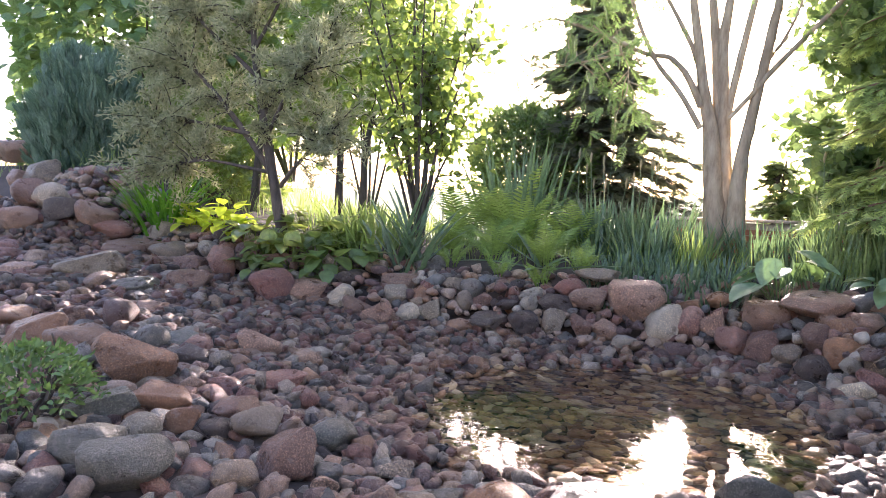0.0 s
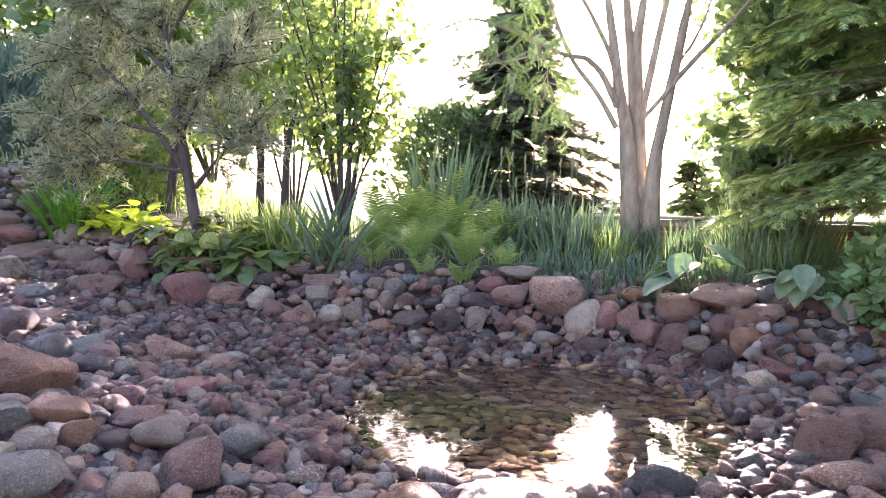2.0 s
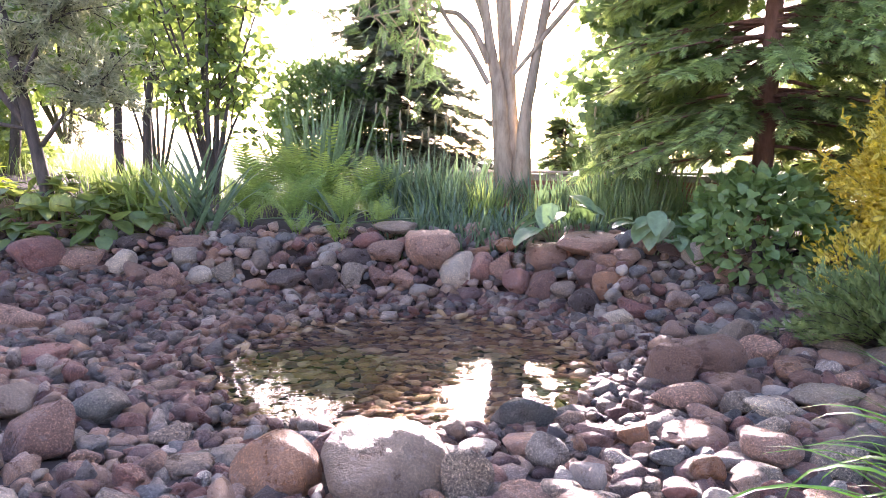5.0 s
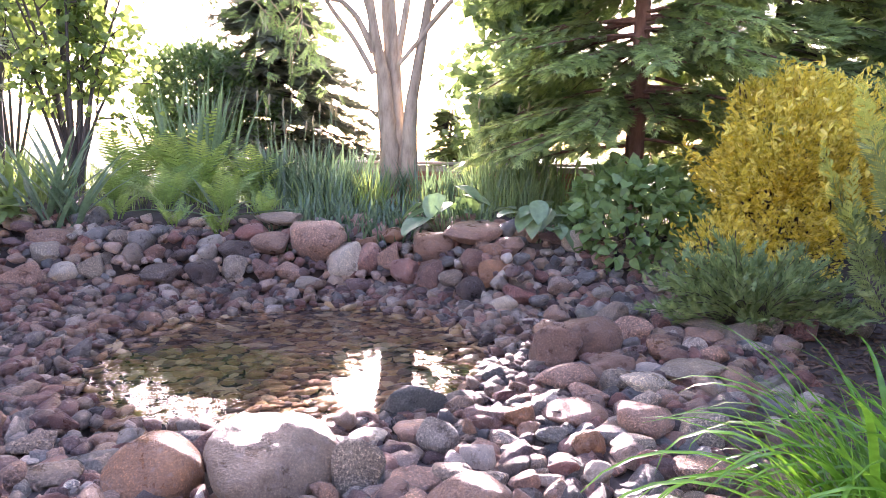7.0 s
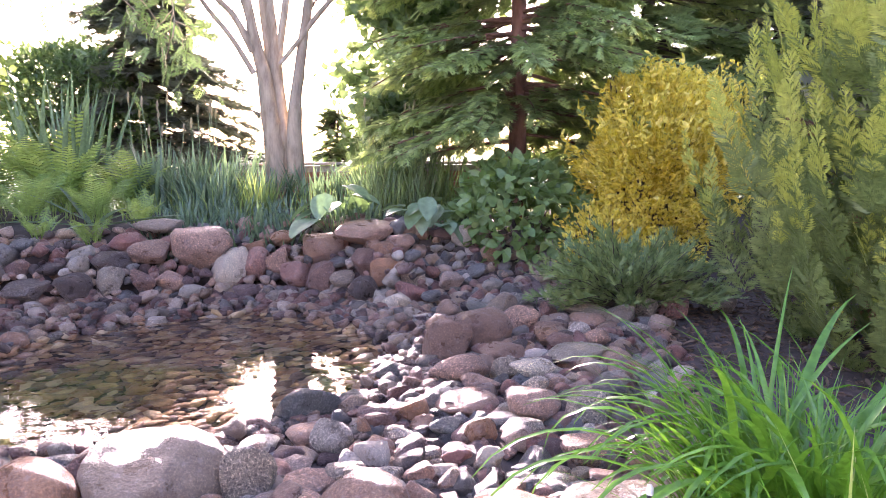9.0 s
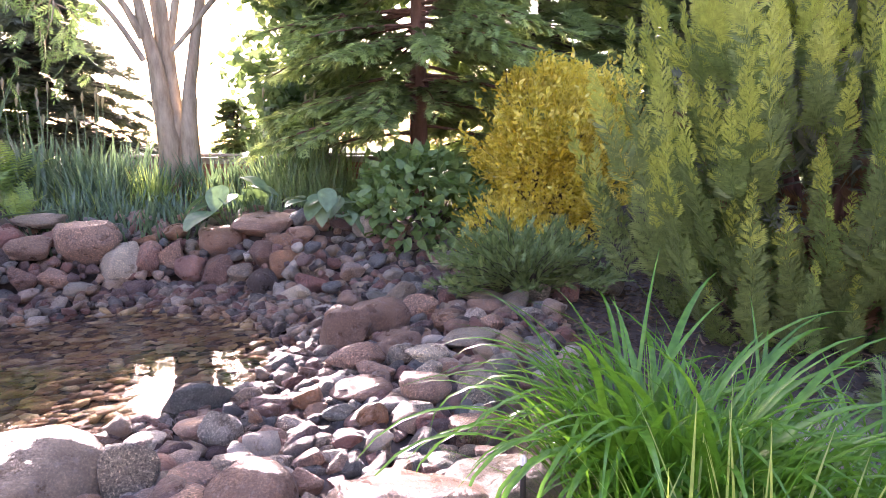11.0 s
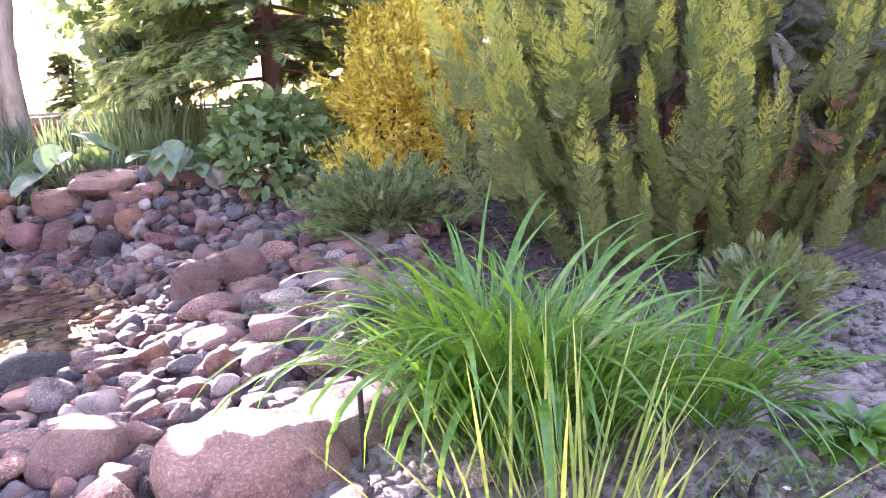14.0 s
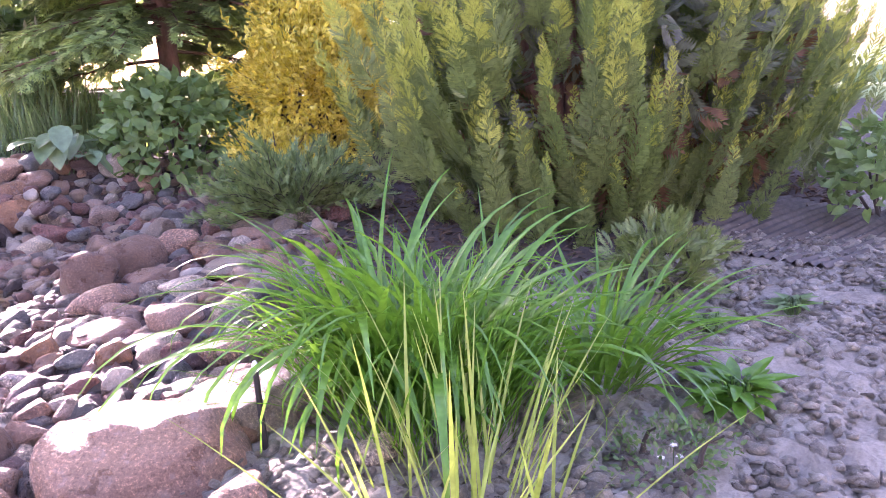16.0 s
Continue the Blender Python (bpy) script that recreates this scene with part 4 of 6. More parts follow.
def flat_spray(pairs, broad=1.0):
    """A flat fern-like twig of scale leaves: narrow kites in pairs along a stem."""
    v, f = [], []
    for k in range(pairs + 1):
        t = (k + .5) / (pairs + 1)
        ln = .52 * (1 - t) ** .75 * (.55 + .9 * min(1, t * 3)) + .08
        for sgn in ((1, -1) if k < pairs else (0,)):
            a = np.array([t * .9, 0, 0])
            d = unit(np.array([.66 if sgn else 1, sgn * .95, -.12]))
            w = np.array([-d[1], d[0], 0]) * .055 * broad
            m = a + d * ln * .5
            n = len(v)
            v += [a, m - w, a + d * ln + np.array([ln * .18, 0, .02]), m + w]
            f.append([n, n + 1, n + 2, n + 3])
    return np.array(v), np.array(f)


SPRAY_LIGHT = flat_spray(7)
SPRAY_COMB = flat_spray(6, .95)
def needle_twig(rows, spread, wide):
    """A twig with needles in rows to either side, above and below."""
    q = [np.array([[t, 0, 0], [t + .2, s * spread * .5 - wide, u * spread * .4], [t + .42, s * spread, u * spread * .8], [t + .2, s * spread * .5 + wide, u * spread * .4]])
         for t in np.linspace(0, .58, rows) for s, u in ((1, .15), (-1, .15))]
    q.append(np.array([[0, -.02, 0], [.5, -.09, .03], [1, 0, -.03], [.5, .09, .03]]))
    return np.concatenate(q), np.arange(4 * len(q)).reshape(-1, 4)


TWIG = needle_twig(4, .36, .10)
BRUSH = needle_twig(3, .28, .07)


def lumpy(d, seed, amount=.25, scale=1.6):
    off = np.random.default_rng(seed).uniform(-40, 40, 3)
    return 1 + amount * np.array([noise.noise(Vector(p * scale + off)) + .5 * noise.noise(Vector(p * scale * 2.7 + off)) for p in d])


def bush(name, label, category, x, y, z0, rx, ry, rz, n, length, shape, mat, seed, ratio=.62, up=.6, inner=.55, lump=.25, low=-.55, hang=0.0, extra=(), stems=6, bark=None, twigs=0, group="", centre=None):
    """A leafy shrub: stems, twigs, and leaves massed towards an uneven outline."""
    g = np.random.default_rng(seed)
    top = thing(name, x, y, gz(x, y), label, category, group)
    zb = gz(x, y)
    d = scatter_dirs(n, g, .25)
    d = d[d[:, 2] > low]
    r = lumpy(d, seed, lump) * (inner + (1 - inner) * g.random(len(d)) ** .45)
    p = d * r[:, None] * [rx, ry, rz] + [0, 0, z0 - zb]
    ax = unit(d * [1, 1, .6] + g.normal(size=d.shape) * .55 + [0, 0, up - hang])
    nrm = unit(d + g.normal(size=d.shape) * .5 + [0, 0, .5])
    ln = g.uniform(*length, len(d))
    pieces = np.split(np.arange(len(d)), [int(len(d) * (1 - sum(e[0] for e in extra)))])
    v, f = sprays(p[pieces[0]], ax[pieces[0]], nrm[pieces[0]], ln[pieces[0]], ln[pieces[0]] * ratio, shape)
    stuff(part_np("leaves", v, f, mat, top))
    if centre:
        v, f = sprays(p[pieces[0]], ax[pieces[0]], nrm[pieces[0]], ln[pieces[0]], ln[pieces[0]] * ratio, HEARTLET)
        stuff(part_np("leaf_middle", v, f, centre, top))
    for k, (share, m2, nm) in enumerate(extra):
        v, f = sprays(p[pieces[1]] * [.96, .96, 1], ax[pieces[1]], nrm[pieces[1]], ln[pieces[1]], ln[pieces[1]] * ratio, shape)
        part_np(nm, v, f, m2, top)
    tubes = []
    for k in range(stems):
        a = g.uniform(0, 2 * np.pi)
        e = np.array([np.cos(a) * rx * .6, np.sin(a) * ry * .6, z0 - zb + rz * g.uniform(.1, .7)])
        tubes.append(tube(arc((np.cos(a) * .06, np.sin(a) * .06, -.05), e, 0, .03, 7, seed + k), np.linspace(.018, .004, 7) * max(1, rz), 5))
    for k in range(twigs):
        e = p[g.integers(len(p))]
        s = e * [.4, .4, .55]
        tubes.append(tube(arc(s, e, .04, .02, 5, seed + 50 + k), np.linspace(.008, .002, 5), 4))
    v, f = joined(tubes)
    stuff(part_np("stem_growth", v, f, bark or BARK_DARK, top))
    return top


def conifer(name, label, x, y, z_low, height, radius, mat, bark, seed, whorls=26, per=7, twig=.34, droop=.25, dens=1.0, trunk=.16, group="", tips=None, taper=.8):
    """A spruce or fir: a trunk, whorls of drooping boughs, and needle twigs along them."""
    g = np.random.default_rng(seed)
    zb = gz(x, y)
    top = thing(name, x, y, zb, label, "conifer", group)
    v, f = tube(arc((0, 0, -.1), (g.normal() * .08, g.normal() * .08, height), 0, .01, 10, seed), np.linspace(trunk, .015, 10), 9, .06, seed)
    part_np("trunk", v, f, bark, top)
    boughs, pos, ax, nm, ln = [], [], [], [], []
    for w in range(whorls):
        h = (z_low - zb) + (height - (z_low - zb)) * (w / whorls) ** .95
        r0 = radius * (1 - (h - (z_low - zb)) / (height - (z_low - zb))) ** taper + .15
        for _ in range(per):
            a, r = g.uniform(0, 2 * np.pi), r0 * g.uniform(.6, 1.1)
            h = h + g.normal() * .09
            e = np.array([np.cos(a) * r, np.sin(a) * r, h - droop * r + g.normal() * .05])
            pts = arc((0, 0, h), e, .05 * r, .015, 7, int(g.integers(1 << 30)))
            boughs.append(tube(pts, np.linspace(.015, .004, 7) * (.5 + r / radius), 4))
            m = int(dens * (6 + 18 * r))
            t = g.uniform(.18, 1, m) ** .8
            c = np.stack([np.interp(t, np.linspace(0, 1, 7), pts[:, q]) for q in range(3)], 1)
            side = np.array([-np.sin(a), np.cos(a), 0]) * np.where(g.random(m) < .5, 1, -1)[:, None]
            outw = np.array([np.cos(a), np.sin(a), 0])
            pos.append(c)
            ax.append(side * g.uniform(.4, 1.2, m)[:, None] + outw * g.uniform(.5, 1.1, m)[:, None] + np.stack([0 * t, 0 * t, g.uniform(-.9, .25, m)], 1))
            nm.append(np.array([0, 0, 1.0]) + g.normal(size=(m, 3)) * .25)
            ln.append(twig * g.uniform(.6, 1.15, m) * (1.15 - .5 * t))
    v, f = joined(boughs)
    stuff(part_np("branchwork", v, f, bark, top))
    ln, pos, ax, nm = (np.concatenate(q) for q in (ln, pos, ax, nm))
    v, f = sprays(pos, ax, nm, ln, ln * .85, TWIG)
    stuff(part_np("needles", v, f, mat, top))
    if tips:
        far = np.hypot(pos[:, 0], pos[:, 1]) > .45 * radius
        pick = np.nonzero(far & (g.random(len(pos)) < .9))[0]
        start = pos[pick] + unit(ax[pick]) * ln[pick, None] * .75
        v, f = sprays(start, unit(ax[pick]) + [0, 0, -.35], nm[pick], g.uniform(.09, .15, len(pick)), .12, BRUSH)
        stuff(part_np("tip_growth", v, f, tips, top))
    return top


def leafy_tree(name, label, category, x, y, limbs, leaf, mat, bark, seed, ratio, shape, per_twig=26, twigs=60, reach=.5, hang=.1, starts=None, loose=.9):
    """A tree from its limbs, each a list of (x, y, z, radius) from the foot outwards; leaves sit along twigs on the limbs' outer parts."""
    g = np.random.default_rng(seed)
    zb = gz(x, y)
    top = thing(name, x, y, zb, label, category)
    o = np.array([x, y, zb])
    leaf_p, leaf_a = [], []
    for k, limb in enumerate(limbs):
        q = np.array([p[:3] for p in limb]) - o
        rad = np.array([p[3] for p in limb])
        s = np.linspace(0, len(q) - 1, 4 * len(q))
        pts = np.stack([np.interp(s, np.arange(len(q)), q[:, c]) for c in range(3)], 1)
        pts[1:-1] = (pts[:-2] + 2 * pts[1:-1] + pts[2:]) / 4
        rr = np.interp(s, np.arange(len(q)), rad)
        v, f = tube(pts, rr, 9 if rad[0] > .05 else 6, .05, seed + k)
        part_np("trunk" if k == 0 else "limb", v, f, bark, top)
    ends = []
    for k, limb in enumerate(limbs):
        q = np.array([p[:3] for p in limb]) - o
        for t in g.uniform(starts[k] if starts else .45, 1, max(1, twigs // len(limbs))):
            c = np.array([np.interp(t * (len(q) - 1), np.arange(len(q)), q[:, i]) for i in range(3)])
            d = unit(unit(q[-1] - q[-2]) * .5 + g.normal(size=3) + [0, 0, .2])
            ends.append((c, c + d * reach * g.uniform(.5, 1.3)))
    tubes = []
    for k, (a, b) in enumerate(ends):
        pts = arc(a, b, .05, .04, 6, seed + 900 + k)
        tubes.append(tube(pts, np.linspace(.011, .003, 6), 4))
        m = per_twig
        t = g.uniform(.15, 1.05, m)
        c = np.stack([np.interp(t, np.linspace(0, 1, 6), pts[:, i]) for i in range(3)], 1)
        leaf_p.append(c + g.normal(size=c.shape) * leaf[1] * loose)
        leaf_a.append(unit(g.normal(size=c.shape) + unit(b - a) * .7 - [0, 0, hang]))
    v, f = joined(tubes)
    stuff(part_np("twig_growth", v, f, bark, top))
    p, a = np.concatenate(leaf_p), np.concatenate(leaf_a)
    ln = g.uniform(*leaf, len(p))
    v, f = sprays(p, a, unit(g.normal(size=p.shape) + [0, 0, .8]), ln, ln * ratio, shape)
    stuff(part_np("crown", v, f, mat, top))
    return top


def broad_leaves(name, label, x, y, n, leaf, radius, height, mat, seed, ratio=.72, shape=LEAF, group="", category="plant", rise=(.0, .7)):
    """Low plants with broad leaves on stalks, such as hostas; each leaf is a curved sheet."""
    g = np.random.default_rng(seed)
    top = thing(name, x, y, gz(x, y), label, category, group)
    stalks, vs, fs, count = [], [], [], 0
    for k in range(n):
        a, r = g.uniform(0, 2 * np.pi), radius * g.uniform(.25, 1)
        h = height * g.uniform(.45, 1) * (1.15 - .5 * r / radius)
        e = np.array([np.cos(a) * r, np.sin(a) * r, h])
        stalks.append(tube(arc((np.cos(a) * .03, np.sin(a) * .03, -.02), e, .05, .005, 5, seed + k), np.linspace(.006, .004, 5), 5))
        L, W = g.uniform(*leaf), 0
        W = L * ratio * g.uniform(.9, 1.1)
        d = unit(np.array([np.cos(a), np.sin(a), g.uniform(*rise)]))
        sd = unit(np.cross([0, 0, 1.0], d))
        up = np.cross(d, sd)
        T, S = np.meshgrid(np.linspace(0, 1, 9), np.linspace(-1, 1, 7), indexing="ij")
        half = np.sin(np.pi * np.clip(T, 0, 1) ** .72) ** .8 * .5 * W + .002
        sag = -.28 * L * T ** 2 * g.uniform(.5, 1.3)
        cup = (.10 * np.abs(S) ** 1.5 + .018 * np.cos(S * 9)) * half * 2
        P = e + (T * L)[..., None] * d + (S * half)[..., None] * sd + (sag + cup)[..., None] * up
        i = (np.arange(8)[:, None] * 7 + np.arange(6)[None]).ravel()
        vs.append(P.reshape(-1, 3))
        fs.append(np.stack([i, i + 7, i + 8, i + 1], 1) + count)
        count += 63
    v, f = joined(stalks)
    stuff(part_np("stalk_growth", v, f, mat, top))
    v, f = np.concatenate(vs), np.concatenate(fs)
    for k in range(n):
        sel = slice(63 * k, 63 * k + 63)
        part_np("leaf", v[sel], f[:48], mat, top)
    return top

# ---- the garden's plants ----
# trees and shrubs at the back
def back_garden():
    conifer("spruce", "tall dark spruce behind the garden with bare lower trunk", -2.48, 12.0, 1.15, 6.8, 2.3, L_SPRUCE, BARK_DARK, 401, 44, 11, .30, .30, 1.7, .15, taper=2.0)
    conifer("fir", "green fir with drooping boughs and reddish trunk", 2.3, 7.3, 1.55, 7.5, 1.75, L_FIR, BARK_RED, 402, 46, 10, .18, .24, 2.9, .11, tips=L_FIR_TIP)
    conifer("spruce", "dark spruce behind the fir", 4.6, 8.8, .8, 8, 2.5, L_FIR, BARK_DARK, 403, 36, 9, .32, .28, 2.2, .14)
    conifer("spruce", "dark spruce beyond the yellow shrub", 7.0, 9.4, .8, 6.5, 2.2, L_SPRUCE, BARK_DARK, 406, 36, 9, .36, .28, 2.0, .14)
    bush("leafy_tree", "dense small leaved green tree beside the spruce", "tree", -3.5, 11.4, 1.95, 1.15, .8, 1.05, 9000, (.07, .12), LEAF, L_BROAD, 407, .6, .3, .45, .35, -.95, .1, twigs=40)
    conifer("small_spruce", "small dark young spruce by the fence", .42, 11.0, .9, 1.5, .3, L_FIR, BARK_DARK, 404, 14, 7, .16, .1, 2.0, .03)
    limbs = [[(-0.38, 8.62, 0.84, 0.144), (-0.41, 8.62, 1.59, 0.122), (-0.48, 8.62, 2.26, 0.090), (-0.58, 8.62, 2.66, 0.072), (-0.64, 8.62, 3.06, 0.060), (-0.76, 8.62, 3.79, 0.047), (-0.88, 8.62, 4.58, 0.034), (-1.07, 8.62, 5.77, 0.017)],
             [(-0.3, 8.7, 0.91, 0.108), (-0.34, 8.7, 1.8, 0.101), (-0.41, 8.7, 2.53, 0.072), (-0.47, 8.7, 3.2, 0.060), (-0.55, 8.7, 3.79, 0.047), (-0.6, 8.7, 4.77, 0.030), (-0.71, 8.7, 5.87, 0.017)],
             [(-0.24, 8.66, 0.92, 0.094), (-0.32, 8.66, 2.06, 0.079), (-0.37, 8.66, 2.73, 0.064), (-0.41, 8.66, 3.32, 0.060), (-0.35, 8.66, 3.77, 0.051), (-0.27, 8.66, 4.65, 0.034), (-0.25, 8.66, 5.76, 0.017)],
             [(-0.31, 8.66, 2.36, 0.043), (-0.28, 8.66, 2.66, 0.051), (-0.2, 8.66, 3.12, 0.047), (-0.09, 8.66, 3.75, 0.043), (-0.0, 8.66, 4.55, 0.030), (0.05, 8.66, 5.59, 0.017)],
             [(-0.15, 8.5, 1.0, 0.108), (-0.15, 8.5, 1.59, 0.097), (-0.12, 8.5, 1.99, 0.072), (-0.04, 8.5, 2.47, 0.064), (0.04, 8.5, 2.93, 0.061), (0.11, 8.5, 3.38, 0.055), (0.16, 8.5, 3.68, 0.043), (0.28, 8.5, 4.4, 0.030), (0.38, 8.5, 5.45, 0.017)],
             [(-0.29, 8.45, 2.37, 0.030), (-0.07, 8.45, 2.63, 0.030), (0.15, 8.45, 2.92, 0.036), (0.44, 8.45, 3.25, 0.030), (0.73, 8.45, 3.56, 0.024), (1.1, 8.45, 4.05, 0.015), (1.51, 8.45, 4.46, 0.009)],
             [(-0.6, 8.55, 2.27, 0.043), (-0.84, 8.55, 2.69, 0.036), (-1.14, 8.55, 3.06, 0.032), (-1.33, 8.55, 3.45, 0.029), (-1.51, 8.55, 3.97, 0.024), (-1.77, 8.55, 4.8, 0.015), (-2.02, 8.55, 5.63, 0.009)],
             [(-0.6, 8.6, 2.53, 0.051), (-0.79, 8.6, 2.93, 0.038), (-0.99, 8.6, 3.14, 0.034), (-1.25, 8.6, 3.17, 0.031), (-1.62, 8.6, 3.36, 0.029), (-2.0, 8.6, 3.54, 0.022), (-2.48, 8.6, 3.72, 0.015), (-3.04, 8.6, 3.54, 0.009)],
             [(-1.52, 8.55, 3.19, 0.019), (-1.83, 8.55, 3.15, 0.015), (-2.26, 8.55, 3.08, 0.010), (-2.7, 8.55, 3.04, 0.006)],
             [(-0.6, 8.64, 2.8, 0.038), (-0.72, 8.64, 3.2, 0.036), (-0.93, 8.64, 3.61, 0.030), (-1.13, 8.64, 3.96, 0.024), (-1.38, 8.64, 4.85, 0.015), (-1.63, 8.64, 5.81, 0.009)],
             [(0.06, 8.5, 3.0, 0.025), (0.22, 8.5, 3.21, 0.022), (0.35, 8.5, 3.51, 0.017), (0.52, 8.5, 4.13, 0.010), (0.69, 8.5, 4.82, 0.007)],
             [(-1.87, 8.3, 3.5, 0.014), (-1.58, 8.3, 3.25, 0.010), (-1.43, 8.3, 3.0, 0.007), (-1.42, 8.3, 2.8, 0.004)]]
    leafy_tree("multi_stem_tree", "pale barked tree with several stems and drooping leaves", "tree", -.3, 8.62, limbs, (.2, .34), L_SUMAC, BARK, 410, .95, PINNATE, 8, 110, .6, .6,
               starts=[.8, .8, .8, .75, .8, .75, .5, .4, .3, .55, .75, .3])
    g = np.random.default_rng(5)
    limbs = [[(1.55, 9.9, .6, .09), (1.55, 9.9, 2.5, .07), (1.5, 9.9, 6.5, .02)]]
    for k in range(34):
        a, h = g.uniform(0, 6.28), g.uniform(1.0, 5.8)
        r = g.uniform(.6, 1.2)
        limbs.append([(1.55, 9.9, h, .03), (1.55 + r * .6 * math.cos(a), 9.9 + r * .6 * math.sin(a), h + .25, .02), (1.55 + r * math.cos(a), 9.9 + r * math.sin(a), h + .35, .008)])
    leafy_tree("broadleaf_tree", "dense light green broadleaf tree by the fence", "tree", 1.55, 9.9, limbs, (.09, .16), L_BROAD, BARK_DARK, 411, .8, HEART, 40, 340, .5, .3)
    # silvery shrub tree on the left bank
    limbs = [[(-4.98, 6.4, .7, .075), (-5.1, 6.35, 1.5, .062), (-5.2, 6.3, 2.2, .05), (-5.35, 6.3, 3.0, .035), (-5.4, 6.3, 4.2, .015)],
             [(-5.1, 6.37, 1.55, .04), (-5.5, 6.3, 2.1, .035), (-5.9, 6.2, 2.6, .025), (-6.5, 6.2, 3.1, .012)],
             [(-5.18, 6.3, 2.0, .03), (-4.8, 6.2, 2.5, .022), (-4.4, 6.2, 2.9, .012)],
             [(-5.05, 6.4, 1.45, .03), (-4.7, 6.3, 1.75, .02), (-4.2, 6.2, 2.1, .01)],
             [(-5.3, 6.3, 2.7, .03), (-5.8, 6.1, 3.2, .02), (-6.3, 6.0, 3.7, .01)],
             [(-5.4, 6.3, 2.05, .03), (-6.1, 6.1, 2.2, .02), (-6.9, 6.0, 2.15, .01)],
             [(-5.7, 6.25, 2.35, .025), (-6.4, 6.3, 2.7, .018), (-7.2, 6.4, 3.0, .01)],
             [(-5.35, 6.3, 3.0, .025), (-4.9, 6.2, 3.5, .018), (-4.6, 6.1, 4.1, .01)],
             [(-5.1, 6.37, 1.6, .025), (-5.8, 6.0, 1.75, .016), (-6.5, 5.9, 1.6, .008)],
             [(-5.2, 6.3, 2.3, .02), (-5.0, 6.7, 2.9, .015), (-4.7, 7.1, 3.3, .008)],
             [(-5.4, 6.3, 3.2, .02), (-6.4, 6.5, 3.8, .015), (-7.3, 6.6, 4.0, .008)]]
    leafy_tree("sea_buckthorn", "grey green narrow leaved shrub tree with dark crooked trunk", "tree", -4.98, 6.4, limbs, (.06, .105), L_BUCK, BARK_DARK, 412, .2, LEAF, 105, 330, .46, -.25, loose=.3)
    # lilac
    limbs = [[(-3.6, 7.2, .55, .04), (-3.65, 7.2, 1.8, .03), (-3.75, 7.3, 3.0, .02), (-3.8, 7.3, 4.4, .01)]]
    for k, (a, b, c) in enumerate([(-4.1, 7.1, 2.4), (-3.45, 7.2, 2.3), (-4.4, 7.4, 3.3), (-3.4, 7.4, 3.5), (-3.5, 7.0, 3.6), (-3.9, 7.5, 4.6), (-3.5, 7.4, 4.3), (-3.4, 7.3, 2.9), (-4.3, 7.2, 4.2), (-3.05, 7.3, 2.3), (-2.95, 7.2, 3.1), (-4.6, 7.3, 2.7), (-3.0, 7.5, 3.9), (-4.5, 7.3, 3.9)]):
        limbs.append([(-3.6 + .05 * math.cos(k), 7.2 + .05 * math.sin(k), .75, .025), ((.35 * a - .65 * 3.6), (b + 7.2) / 2, (c + .9) / 2, .018), (a, b, c, .007)])
    limbs = [[(1.14 * a, 1.14 * b, 1.35 + 1.14 * (c - 1.35), r) for a, b, c, r in limb] for limb in limbs]
    leafy_tree("lilac", "tall lilac with heart shaped leaves glowing against the light", "shrub", -4.1, 8.2, limbs, (.075, .125), L_LILAC, BARK_DARK, 413, .9, HEART, 20, 125, .45, .45)
    bush("evergreen_shrub", "blue green upright cypress shrub", "shrub", -9.9, 7.9, 2.0, .95, .9, 1.45, 5600, (.16, .32), SPRAY_LIGHT, L_BLUE, 420, .5, 2.4, .5, .35, -.9)
    bush("background_tree", "broad green tree at the garden's edge", "tree", -13.0, 11.5, 4.4, 3.2, 2.0, 3.0, 5200, (.18, .32), HEART, L_BROAD, 421, .8, .0, .45, .3, -.95, .3)
    bush("background_shrub", "dark green shrub under the trees", "shrub", -8.6, 8.8, 1.9, 1.3, .9, 1.3, 4200, (.09, .16), LEAF, L_LILAC, 422, .6, .2, .4, .3, -.9)
    bush("background_tree", "green tree behind the cypress", "tree", 10.5, 8.0, 4.0, 3.5, 2.0, 3.6, 6000, (.2, .34), HEART, L_BROAD, 425, .8, .0, .45, .3, -.95, .3)
    bush("background_shrub", "dark green hedge behind the stone heap", "shrub", -11.5, 9.2, 2.0, 1.8, .9, 1.3, 4200, (.09, .16), LEAF, L_BROAD, 426, .6, .2, .4, .3, -.9)
    bush("background_tree", "tall shaded tree behind the silvery shrub", "tree", -9.3, 12.5, 4.2, 2.6, 1.4, 2.3, 5200, (.16, .28), HEART, L_LILAC, 427, .8, .0, .4, .35, -.9, .3)
    bush("background_tree", "light green tree crown behind the silvery shrub", "tree", -6.2, 10.5, 3.9, 1.5, 1.0, 1.5, 3600, (.10, .18), HEART, L_LILAC, 428, .8, .0, .35, .4, -.8, .3)
    bush("background_shrub", "shaded dark undergrowth behind the daylily", "shrub", -7.6, 8.0, 1.5, 1.25, .6, .75, 3600, (.08, .14), LEAF, L_LILAC, 429, .6, .2, .4, .35, -.9)
    for k, (a, b) in enumerate([(-5.3, 8.1), (-5.0, 8.2), (-6.4, 7.6)]):
        top = thing("bare_trunk", a, b, gz(a, b), "dark thin trunk in the shade", "tree", "thin trunks")
        v, f = tube(arc((0, 0, -.1), (.1 * k - .1, .05, 1.7), 0, .03, 8, 440 + k), np.linspace(.07, .035, 8), 8, .06)
        part_np("trunk", v, f, BARK_DARK, top)


back_garden()


